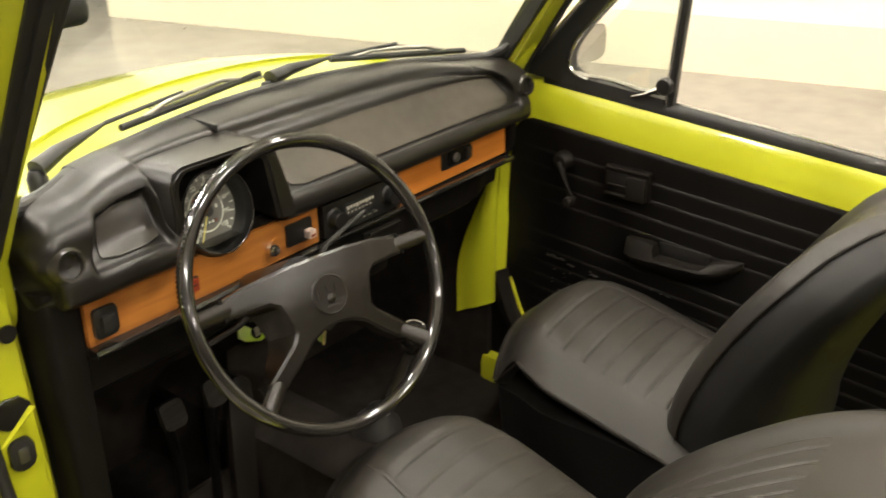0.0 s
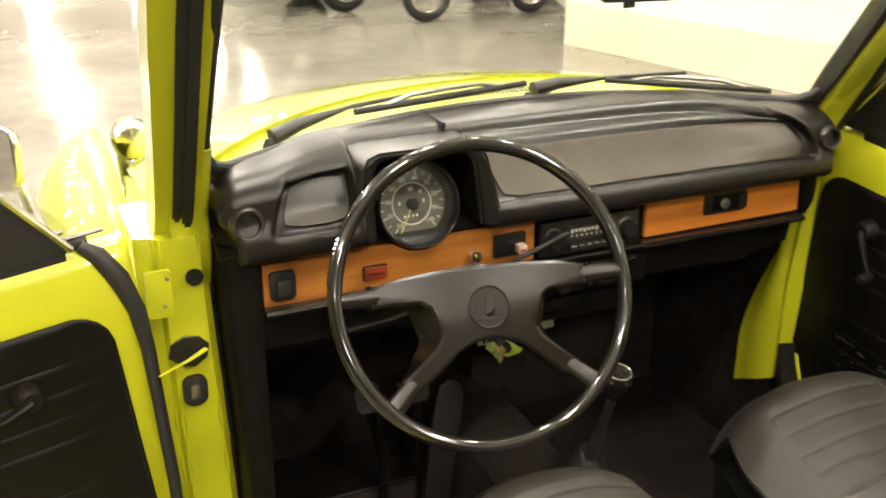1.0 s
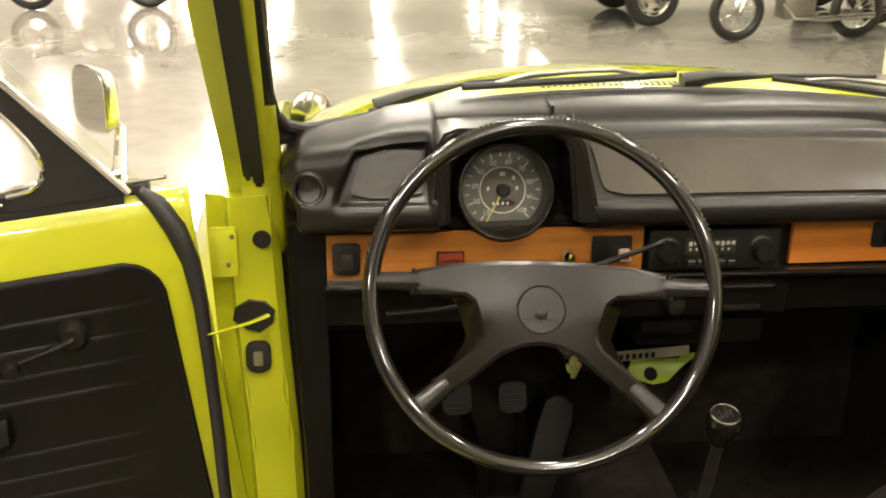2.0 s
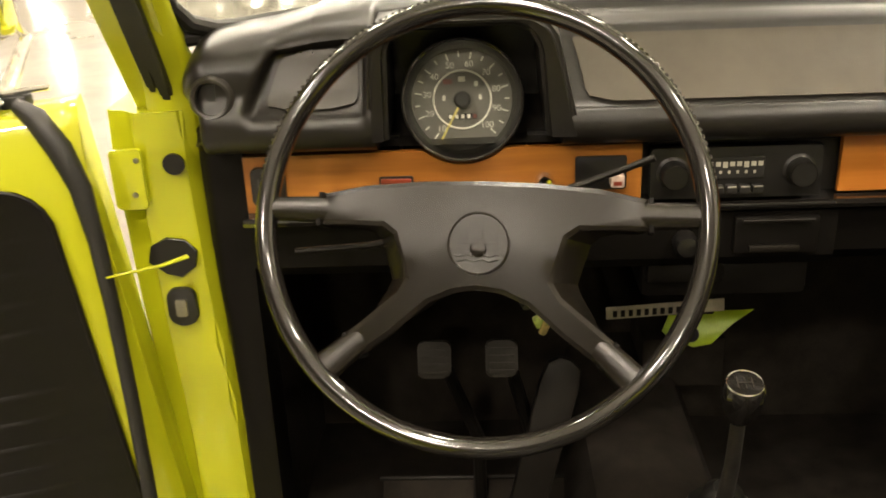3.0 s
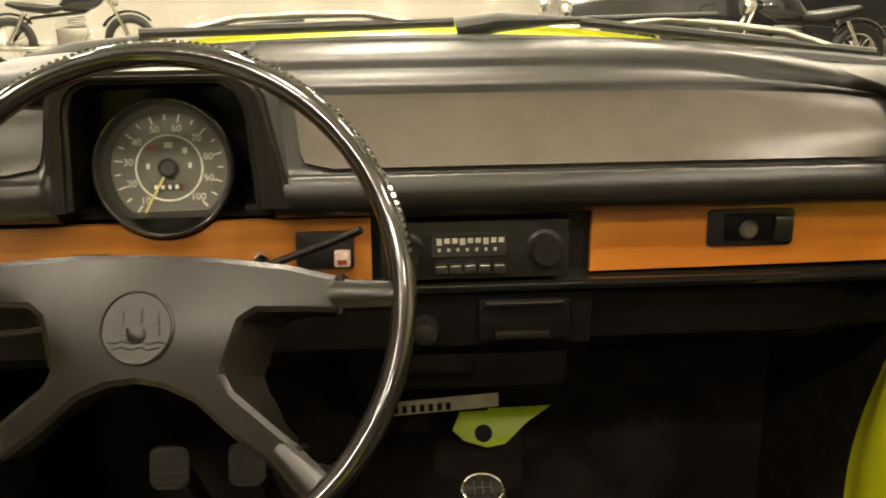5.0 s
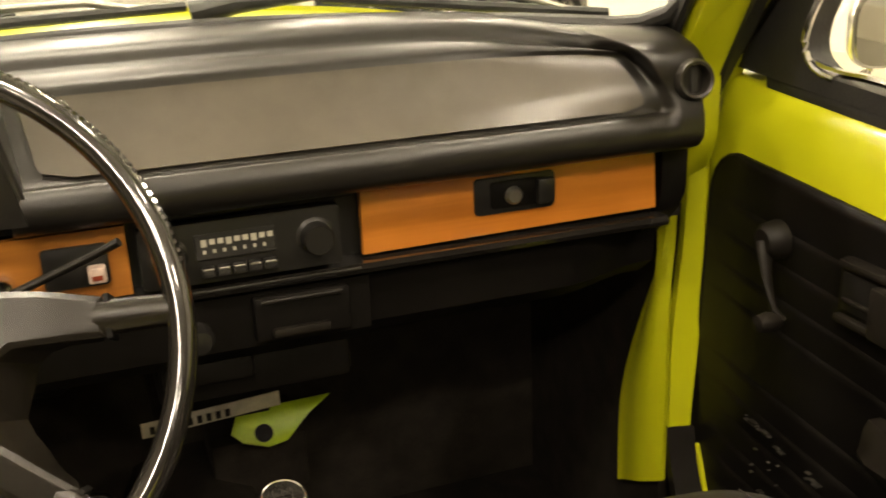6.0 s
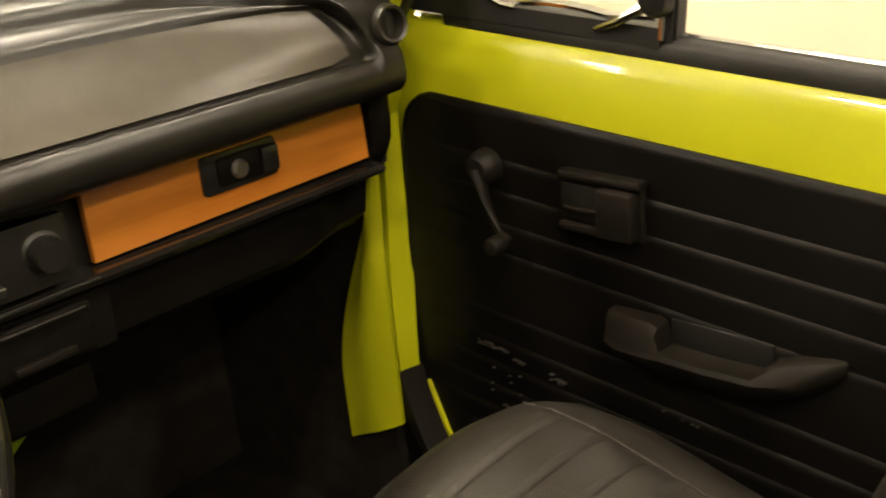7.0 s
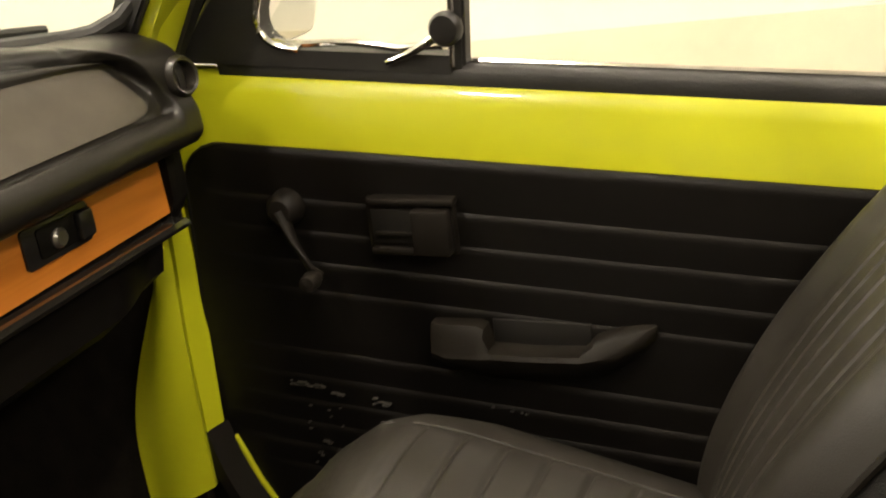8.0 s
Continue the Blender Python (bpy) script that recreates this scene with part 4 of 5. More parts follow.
# dark joints where the arms take up the spoke ends
for s in (-1, 1):
    for (a0, b0), (a1, b1), (na, nb) in (((0.1364, 0.0245), (0.1374, -0.0042), (0.0040, 0.0001)), ((0.1134, -0.0940), (0.0974, -0.1136), (0.0030, -0.0026))):
        rings = []
        for k in (0.0, 0.15, 0.85, 1.0):
            low = 0.0008 if k in (0.0, 1.0) else 0.0
            rings.append([W(s * (p + na * k), q + nb * k, h) for p, q, h in ((a0, b0, -0.034), (a1, b1, -0.034), (a1, b1, dome(a1, b1) + 0.0022 - low), (0.5 * (a0 + a1), 0.5 * (b0 + b1), dome(0.5 * (a0 + a1), 0.5 * (b0 + b1)) + 0.0046 - low), (a0, b0, dome(a0, b0) + 0.0022 - low))])
        part("joint", loft(rings), UNDER, wheel, "dark joint ring")
# spoke ends
for s in (-1, 1):
    up = [(0.128, 0.0215), (0.129, -0.0022), (0.180, -0.001), (0.180, 0.019)]
    dn = [(0.1045, -0.0885), (0.0905, -0.1055), (0.126, -0.141), (0.1435, -0.120)]
    for arm, sink in ((up, 0.0105), (dn, 0.0120)):
        rings = []
        for k in steps(0, 1, 5):
            a0 = Vector(arm[0]).lerp(Vector(arm[3]), k)
            a1 = Vector(arm[1]).lerp(Vector(arm[2]), k)
            mid2 = (a0 + a1) / 2
            ringp = []
            for q in range(10):
                ang = 2 * math.pi * q / 10
                p = mid2 + (a0 - mid2) * math.cos(ang)
                ringp.append(W(s * p.x, p.y, 0.0085 * math.sin(ang) - sink * (1 - k)))
            rings.append(ringp)
        part("spoke", loft(rings), HUB, wheel, "grey spoke end")
emblem = part("emblem", lathe([(0.0, 0.0), (0.0262, 0.0), (0.0262, 0.0094), (0.0250, 0.0100), (0.0240, 0.0092), (0.0, 0.0092)], W(0.0, -0.017), wn, 48), HUB, wheel, "embossed round emblem")


def relief(a, b, w, h, up=0.0016):
    bm = bar_on(W(a, b - 0.017, 0.0088), wu, wv, wn, w, h, up)
    bmesh.ops.bevel(bm, geom=bm.edges[:], offset=0.0005, segments=2, affect="EDGES")
    part("relief", bm, HUB, emblem)


# a castle of three towers over a mound and two wavy lines
for a, b, w, h in ((-0.0125, 0.0070, 0.0060, 0.0090), (0.0, 0.0085, 0.0070, 0.0110), (0.0125, 0.0070, 0.0060, 0.0090), (0.0, 0.0010, 0.0330, 0.0035), (-0.0115, -0.0030, 0.0100, 0.0050), (0.0115, -0.0030, 0.0100, 0.0050)):
    relief(a, b, w, h)
for b, w in ((-0.0100, 0.0400), (-0.0140, 0.0340)):
    part("relief", tube([W(x, b - 0.017 + 0.0008 * math.sin(x * 500), 0.0092) for x in steps(-w / 2, w / 2, 24)], 0.0009, 6), HUB, emblem)
part("relief", lathe([(0.0070, 0.0), (0.0062, 0.0014), (0.0040, 0.0024), (0.0, 0.0028)], W(0, -0.0220, 0.0088), wn, 24), HUB, emblem)
hubback = lathe([(0.0, -0.05), (0.040, -0.05), (0.042, -0.03), (0.044, -0.012), (0.0, -0.012)], W(0, -0.012), wn, 28)
part("hub_back", hubback, PLASTIC, wheel)


# ---- doors ----
RIBS = [0.876, 0.842, 0.808, 0.776, 0.705, 0.673, 0.643, 0.614, 0.585, 0.556]
FALL = 0.07  # the belt falls to the rear


def car_door(name, label, sx, m, ajar, qs, fo, sl):
    """A door in its own frame: hinge edge at y 0, running to -y; its inner face looks along -x for sx 1; z as in the car."""

    def P(x, y, z):
        return m @ Vector((sx * x, y, z + FALL * y))

    def P0(x, y, z):
        return m @ Vector((sx * x, y, z))
    # pressed inner sheet: rounded frame round the card
    L = 0.86
    prof = [(0.020, 0.40), (0.004, 0.43), (0.002, 0.90), (0.004, 0.930), (0.012, 0.975), (0.018, 0.990), (0.028, 0.997), (0.050, 0.998), (0.062, 0.985), (0.075, 0.90), (0.078, 0.70), (0.070, 0.42), (0.060, 0.40)]
    bm = loft([[P(x + (0.006 if y < -0.845 or y > -0.003 else 0.0), y + (max(0.0, fo) + sl * max(0.0, 0.93 - z)) * smooth(-0.3, 0.0, y), z) for x, z in prof] for y in [0.004, -0.004, -0.012] + steps(-0.05, -L + 0.02, 12) + [-L + 0.008, -L]])
    d = part(name, bm, YELLOW, body, label, angle=50)
    # card with pleats
    zs = [0.925] + RIBS + [0.46]
    rows, zz = [], []
    for a, b in zip(zs, zs[1:]):
        for k in range(6):
            t = (0.0, 0.0022, 0.0050, 0.0085, 0.5 * (a - b), a - b - 0.003)[k]
            zz.append((a - t, (-0.0047, -0.0060, -0.0068, -0.0067, -0.0060, -0.0051)[k]))
    zz.append((0.46, -0.003))
    r0 = 0.045

    def front(z):
        """front edge of the card, with a rounded top corner"""
        dz = 0.925 - z
        return fo - 0.016 + sl * max(0.0, 0.93 - z) - (r0 - math.sqrt(max(0.0, r0 * r0 - (r0 - dz) ** 2)) if dz < r0 else 0.0)

    def card(u, i):
        z, h = zz[i]
        f0, f1 = front(z), -L + 0.05 + (front(z) - fo + 0.016) * -1.0
        y = f0 + (f1 - f0) * u
        plain = smooth(fo - 0.045, fo - 0.07, y)
        return P(-0.003 + (h + 0.003) * max(plain, 0.15), y, z)
    bm = grid(card, [0, 0.02, 0.04, 0.06, 0.09, 0.12] + steps(0.16, 0.94, 16) + [0.97, 1.0], list(range(len(zz))))
    bmesh.ops.recalc_face_normals(bm, faces=bm.faces)
    part("door_card", bm, DOORCARD, d, "pleated black vinyl door card", angle=25)
    edge = [P(-0.002, front(z), z) for z in [0.50, 0.6, 0.7, 0.8, 0.86, 0.885, 0.90, 0.912, 0.920, 0.9245]] + [P(-0.002, y, 0.925) for y in steps(fo - 0.06, -L + 0.06, 12)]
    part("card_edge", tube(edge, 0.0028, 8), DOORCARD, d)
    # window seal and rail
    bm = loft([[P(x, y, z) for x, z in ((0.020, 0.990), (0.018, 1.004), (0.024, 1.011), (0.040, 1.011), (0.044, 0.995))] for y in steps(-0.070 if ajar else -0.012, -L + 0.01, 10)])
    part("window_seal", bm, RUBBER, d, "black rubber window seal", angle=50)
    part("seal_trim", tube([P(0.034, y, 1.0125) for y in steps(-0.02, -L + 0.02, 8)], 0.003, 8), CHROME, d, "chrome window trim")
    # quarter window: raked frame, post, glass
    a0, a1 = (-0.014, 1.003), (-0.325, 1.385)
    def bar(y0, z0, y1, z1, w, t0, t1, bm=None):
        dy, dz = y1 - y0, z1 - z0
        ln = math.hypot(dy, dz)
        ny, nz = -dz / ln * w, dy / ln * w
        rings = []
        for k in steps(0, 1, 4):
            y, z = y0 + dy * k, z0 + dz * k
            rings.append([P(t0, y, z), P(t1, y, z), P(t1, y + ny, z + nz), P(t0, y + ny, z + nz)])
        b = loft(rings)
        bmesh.ops.bevel(b, geom=list(b.edges), offset=0.003, segments=2, affect="EDGES")
        return b
    inn = 0.028 if qs > 0 else 0.042
    corner = [((1 - t) ** 2 * (-0.178 + inn) + 2 * t * (1 - t) * (-0.100 + inn) + t * t * (-0.182 + inn), (1 - t) ** 2 * 1.1165 + 2 * t * (1 - t) * 1.0215 + t * t * 1.020) for t in steps(0, 1, 10)]
    poly = [(-0.012, 1.003), (-0.332, 1.385), (-0.374 + inn, 1.350), *corner, (-0.262 - qs, 1.020), (-0.262 - qs, 1.003)]
    poly = [(a + qs, b) for a, b in poly]
    fr = prism(poly, (0, 0, 0), (0, 1, 0), (0, 0, 1), 0.028)
    for v in fr.verts:
        v.co = P(0.016 + v.co.x, v.co.y, v.co.z)
    part("quarter_frame", fr, RUBBER, d, "black raked quarter window frame")
    part("frame_trim", tube([P(0.016, y + 0.003, z + 0.002) for y, z in (poly[0], (-0.17 + qs, 1.193), poly[1])], 0.005, 8), CHROME, d, "chrome edge")
    part("frame_bead", tube([P(0.017, y, z) for y, z in poly[2:14]], 0.0035, 8), CHROME, d, "chrome inner bead")
    part("quarter_post", bar(-0.262, 1.005, -0.292, 1.40, 0.012, 0.020, 0.040), RUBBER, d, "thin black window post")
    part("post_trim", tube([P(0.018, -0.263, 1.01), P(0.018, -0.292, 1.39)], 0.0032, 8), CHROME, d, "chrome bead")
    catch = part("window_catch", lathe([(0.0, 0.012), (0.013, 0.011), (0.016, 0.006), (0.016, 0.0), (0.0, 0.0)], P(0.016, -0.262, 1.045), (m.to_3x3() @ Vector((-sx, 0, 0))), 24), PLASTIC, d, "round black quarter window catch")
    part("catch_lever", tube([P(0.012, -0.255, 1.04), P(0.010, -0.225, 1.022), P(0.014, -0.20, 1.012)], [0.005, 0.004, 0.003], 8), CHROME, d)
    part("quarter_sill", tube([P(0.022, y, 1.024 + 0.004 * abs(math.sin(y * 30))) for y in steps(-0.07, -0.255, 8)], 0.004, 8), CHROME, d, "chrome quarter window sill")
    g = bmesh.new()
    q = [P(0.030, -0.05, 1.015), P(0.030, -0.262, 1.015), P(0.030, -0.290, 1.32), P(0.030, -0.285, 1.30)]
    g.faces.new([g.verts.new(p) for p in q])
    gl = part("quarter_pane", thicken(g, 0.003), GLASS, d, "clear quarter window pane")
    gl.visible_shadow = False
    # window crank
    yc, zc0, ay, az = (-0.142, 0.843, -0.068, -0.022) if ajar else (-0.082, 0.862, -0.031, -0.067)
    cr = part("window_crank", lathe([(0.0, 0.020), (0.012, 0.020), (0.017, 0.014), (0.019, 0.0)], P0(-0.008, yc, zc0), (m.to_3x3() @ Vector((-sx, 0, 0))), 24), TRIM, d, "dark window crank")
    part("crank_arm", tube([P0(-0.024, yc, zc0), P0(-0.030, yc + 0.42 * ay, zc0 + 0.42 * az), P0(-0.030, yc + 0.85 * ay, zc0 + 0.85 * az), P0(-0.024, yc + ay, zc0 + az)], [0.009, 0.006, 0.006, 0.008], 10, flat=0.6), TRIM, d)
    part("crank_grip", lathe([(0.0, 0.024), (0.008, 0.022), (0.010, 0.010), (0.007, 0.0)], P0(-0.028, yc + ay, zc0 + az), (m.to_3x3() @ Vector((-sx, 0, 0))), 18), TRIM, d)
    # inside door handle in its cup
    hz, hy = 0.848, -0.215 if not ajar else -0.30
    cup = part("door_handle", bm_box(P0, -0.012, -0.002, hy - 0.046, hy + 0.046, hz - 0.032, hz + 0.026), TRIM, d, "dark inside door handle with cup")
    part("handle_cup", bm_box(P0, -0.0135, -0.0115, hy - 0.004, hy + 0.040, hz - 0.020, hz + 0.014), PLASTIC, d)
    part("handle_grip", bm_box(P0, -0.028, -0.012, hy - 0.044, hy - 0.006, hz - 0.028, hz + 0.018), TRIM, d)
    part("handle_lever", bm_box(P0, -0.022, -0.013, hy - 0.006, hy + 0.040, hz - 0.030, hz - 0.022), TRIM, d)
    part("handle_lever", bm_box(P0, -0.018, -0.013, hy - 0.006, hy + 0.036, hz - 0.012, hz - 0.007), TRIM, d)
    part("handle_brow", bm_box(P0, -0.020, -0.003, hy - 0.048, hy + 0.040, hz + 0.020, hz + 0.027), TRIM, d)
    # armrest: a scoop with a high front block, a hand opening behind its lip and a rising tail
    rings = []
    for y, w, top, lip, foot in ((-0.222, 0.006, 0.744, 0.722, 0.712), (-0.227, 0.024, 0.747, 0.719, 0.704), (-0.245, 0.032, 0.748, 0.718, 0.694), (-0.276, 0.034, 0.749, 0.720, 0.686), (-0.283, 0.034, 0.746, 0.720, 0.684), (-0.288, 0.034, 0.728, 0.721, 0.684), (-0.330, 0.035, 0.727, 0.722, 0.685), (-0.378, 0.034, 0.730, 0.724, 0.690), (-0.390, 0.032, 0.741, 0.726, 0.695), (-0.412, 0.028, 0.748, 0.730, 0.705), (-0.432, 0.017, 0.752, 0.740, 0.722), (-0.446, 0.004, 0.753, 0.748, 0.738)):
        deep = -0.012 if -0.384 < y < -0.285 else -0.004 - w * 0.62
        rings.append([P0(-0.004, y, foot), P0(-0.004 - w * 0.55, y, foot + 0.25 * (lip - foot)), P0(-0.004 - w * 0.93, y, lip - 0.006), P0(-0.004 - w, y, lip), P0(-0.004 - w * 0.92, y, lip + 0.0045), P0(-0.004 - w * 0.80, y, 0.25 * lip + 0.75 * top), P0(deep, y, top - (0.004 if deep > -0.013 else 0.0)), P0(-0.004, y, top)])
    part("armrest", loft(rings), ARMREST, d, "dark moulded armrest with a hand opening", angle=40)
    part("armrest_hollow", bm_box(P0, -0.0085, -0.004, -0.384, -0.287, 0.722, 0.750), PLASTIC, d)
    return d


def bm_box(P, x0, x1, y0, y1, z0, z1):
    bm = box(x0, x1, y0, y1, z0, z1, min(0.004, 0.35 * min(x1 - x0, y1 - y0, z1 - z0)))
    for v in bm.verts:
        v.co = P(v.co.x, v.co.y, v.co.z)
    return bm


pd = car_door("passenger_door", "closed yellow passenger door with pleated black card", 1, pose(0.487, 0.004, 0), False, 0.046, 0.050, 0.075)
# outside mirror on the passenger's door


def outside_mirror(door, c, n, w, h, label):
    """A rounded chrome shell with a flat glass; w and h are half its width and height."""
    across = n.cross(Vector((0, 0, 1))).normalized()
    up = across.cross(n)

    def ring(k, d):
        pts = []
        for q in range(40):
            a = 2 * math.pi * q / 40
            ca, sa = math.cos(a), math.sin(a)
            pts.append(c + n * d + across * (k * w * math.copysign(abs(ca) ** 0.5, ca)) + up * (k * h * math.copysign(abs(sa) ** 0.5, sa)))
        return pts
    part("door_mirror", loft([ring(k, d) for k, d in ((0.30, -0.026), (0.62, -0.022), (0.90, -0.012), (1.0, 0.0), (1.0, 0.004), (0.94, 0.005))]), CHROME, door, label)
    part("mirror_glass", loft([ring(0.94, 0.0052), ring(0.94, 0.0065)]), MIRRORGLASS, door, "mirror glass")


oc, on = Vector((0.664, -0.004, 1.034)), Vector((-0.03, -1.0, 0.02)).normalized()
outside_mirror(pd, oc, on, 0.060, 0.038, "chrome outside mirror")
part("mirror_arm", tube([oc - on * 0.02, oc + Vector((-0.02, 0.02, -0.045)), (0.560, 0.0, 0.975)], [0.008, 0.007, 0.009], 10), CHROME, pd, "chrome mirror arm")
# loose wires and bits under the torn card foot
SCRAP = mat("torn_card_board", (0.018, 0.0155, 0.012), 0.5, var=0.7, vscale=120)
for k in range(40):
    a = random.random()
    if k < 18:
        y, z = -0.045 - 0.12 * a, 0.655 - 0.15 * a + 0.012 * (random.random() - 0.5)
        z = 0.658 - 0.14 * (0.12 * a) + 0.008 * (random.random() - 0.5)
    elif k < 36:
        y, z = -0.050 - 0.050 * random.random(), 0.640 - 0.085 * a
    else:
        y, z = -0.26 - 0.06 * a, 0.648 + 0.006 * (random.random() - 0.5)
    s = 0.0009 + 0.0017 * random.random() ** 2
    part("card_scrap", box(0.4775 - s, 0.482, y - s * (1 + 3 * random.random()), y + s * 1.4, z - s * 0.5, z + s * 0.5, 0.0006, 1), SCRAP, pd)

OPEN = -78
dm = pose(-0.648, -0.028, 0.0, 0, 0, OPEN)
dd = car_door("driver_door", "wide open yellow driver door with black card", -1, dm, True, -0.055, -0.024, 0.11)
part("door_edge_seal", tube([(-0.704, -0.016, 1.000), (-0.686, -0.018, 0.986), (-0.665, -0.024, 0.955), (-0.650, -0.028, 0.915), (-0.642, -0.032, 0.86), (-0.637, -0.035, 0.78), (-0.631, -0.044, 0.68), (-0.627, -0.052, 0.55)], [0.007, 0.012, 0.013, 0.011, 0.009, 0.008, 0.008, 0.008], 12), RUBBER, dd, "thick black rubber seal on the door edge")
part("belt_end_cap", box(-0.722, -0.694, -0.012, 0.006, 0.992, 1.006, 0.003), RUBBER, dd)
# outside mirror on the driver's door
mc = Vector((-0.782, 0.135, 1.075))
mn = Vector((-0.72, -0.68, 0.02)).normalized()
mh = Vector((0, 0, 1))
outside_mirror(dd, mc, mn, 0.040, 0.042, "chrome outside mirror")
part("mirror_arm", tube([mc - mn * 0.018 - mh * 0.02, mc - mn * 0.034 - mh * 0.045, (-0.738, 0.035, 0.992)], [0.009, 0.007, 0.010], 10), CHROME, dd, "chrome mirror arm")

# ---- seats ----


def pleat(u, inside, run, lo, hi, pitch=0.037, deep=0.0036):
    """Height of the padded flutes: broad, with narrow sewn grooves; sinks under the border."""
    g = abs((run / pitch) % 1.0 - 0.5) * pitch
    e = min(1.0, max(0.0, inside) / 0.015) * min(1.0, min(u - lo, hi - u) / 0.05)
    return -0.002 + e * (0.0050 - deep * math.exp(-(g / 0.0026) ** 2))


def seat(name, label, x, y, by, rec, tall, hw, up, out):
    """A front seat: cushion with piped pleated centre, tall backrest, black shell."""
    s = thing(name, label, "car seat", "front seats", at=(x, y, 0.34))

    def cush(u, v):
        # u across -1..1, v front 0 to rear 1
        w = hw * (1 - 0.16 * (1 - smooth(0.0, 0.28, v))) * (1.0 - 0.05 * v)
        edge = abs(u) ** 2.6
        fr = (1 - smooth(0.0, 0.11, v))
        z = 0.372 + up - (0.070 + up) * v - (0.090 if u > 0 or out < 0 else 0.058) * edge - 0.070 * fr ** 2 + 0.006 * math.exp(-((abs(u) - 0.72) / 0.16) ** 2) * (1 - fr)
        return Vector((u * w, 0.01 - 0.38 * v - 0.02 * (1 - fr) + 0.036 * (1 - abs(u) ** 2.2) * fr, z))
    us = [-1 + 2 * k / 44 for k in range(45)]
    vs = [0, 0.01, 0.025, 0.045, 0.07, 0.10, 0.13, 0.16] + steps(0.2, 1.0, 16)
    top = grid(cush, us, vs)
    part("cushion", thicken(top, 0.02), SEATRIB, s, "grey-brown vinyl seat cushion", angle=60)
    lo, hi = (-0.74, 0.42) if out > 0 else (-0.42, 0.74)
    centre = grid(lambda u, v: cush(u, v) + Vector((0, 0, pleat(u, min((v - 0.06) * 0.3, 1.0 - v), 0.38 * v, lo, hi, 0.037, 0.0036 if out > 0 else 0.0016))), steps(lo, hi, 26), steps(0.06, 1.0, 170))
    part("pleated_centre", centre, SEATRIB, s, "pleated ribbed seat centre", angle=60)
    part("piping", tube([cush(0.42 * out, v) + Vector((0, 0, 0.0006)) for v in steps(0.07, 0.98, 16)], 0.0014, 6), SEATRIB, s)
    rim = [cush(-1, v) for v in steps(1, 0.02, 14)] + [cush(u, 0.0) for u in steps(-0.95, 0.95, 14)] + [cush(1, v) for v in steps(0.02, 1, 14)]
    part("edge_piping", tube([p + Vector((0, 0, -0.004)) for p in rim], 0.0042, 8), TRIM, s, "shiny worn edge piping")
    skirt = loft([[Vector((p.x * k, (p.y + 0.18) * k - 0.18, z)) for p in [cush(-1, v) for v in steps(1, 0.02, 10)] + [cush(u, 0.0) for u in steps(-0.9, 0.9, 8)] + [cush(1, v) for v in steps(0.02, 1, 10)]] for z, k in ((0.255, 0.99), (0.20, 0.97), (0.10, 0.93), (0.03, 0.92))], close=True)
    part("seat_base", skirt, SEATBACK, s, "black seat base")
    for rx in (-0.14, 0.14):
        part("seat_rail", box(rx - 0.015, rx + 0.015, -0.40, 0.0, 0.0, 0.035, 0.004), PLASTIC, s)

    # backrest: one rounded shell, its front covered in seat vinyl

    def wid(k):
        return hw * (0.93 - 0.17 * k) * (1.0 if k < 0.62 else math.sqrt(max(0.02, 1 - 0.80 * ((k - 0.62) / 0.38) ** 2.6)))

    def back(u, k):
        curl = 0.035 * max(0.0, (k - 0.80) / 0.2) ** 2
        y = by + rec * k ** 1.6 + 0.026 * math.exp(-((abs(u) - 0.72) / 0.18) ** 2) - 0.066 * abs(u) ** 6 - curl - 0.006
        return Vector((u * (wid(k) if u * out > 0 else min(wid(k) * 1.25, hw)), y, 0.29 + tall * k - 0.012 * max(0.0, (k - 0.9) / 0.1) ** 2))
    ks = steps(0, 0.8, 18) + steps(0.825, 1.0, 8)
    part("backrest", grid(back, steps(-0.86, 0.86, 36), ks), SEAT, s, "grey-brown vinyl backrest with bolsters", angle=60)
    bc = grid(lambda u, k: back(u, k) + Vector((0, pleat(u, min(k - 0.03, 0.82 - k), u * hw + 0.0185, -0.5, 0.5, 0.034, 0.0050), 0.0)), [-0.5, -0.495, -0.485] + steps(-0.47, 0.47, 120) + [0.485, 0.495, 0.5], steps(0.03, 0.82, 30))
    part("pleated_back", bc, SEATRIB, s, "pleated ribbed back centre", angle=60)
    rings = []
    for k in ks:
        f = [back(u, k) + Vector((0, -0.003, 0)) for u in steps(-1, 1, 12)]
        d = 0.105 - 0.05 * k
        bk = [Vector(((back(1, k).x if math.cos(t) > 0 else -back(-1, k).x) * math.cos(t) * (1.03 if abs(math.cos(t)) < 0.98 else 1.0), back(1, k).y - d * math.sin(t) ** 0.8, f[0].z)) for t in steps(0.12, math.pi - 0.12, 10)]
        rings.append(f + bk)
    part("back_shell", loft(rings), SEATBACK, s, "plain black seat back shell", angle=60)
    part("back_piping", tube([back(-0.86, k) for k in ks] + [back(u, 1.0) for u in steps(-0.8, 0.8, 8)] + [back(0.86, k) for k in ks[::-1]], 0.0026, 6), TRIM, s)
    return s


seat("front_seat", "grey-brown pleated vinyl passenger seat, empty", 0.277, -0.195, -0.302, -0.228, 0.40, 0.195, 0.014, 1)
seat("front_seat", "grey-brown pleated vinyl driver seat behind the wheel", -0.232, -0.268, -0.282, -0.345, 0.335, 0.190, 0.030, -1)

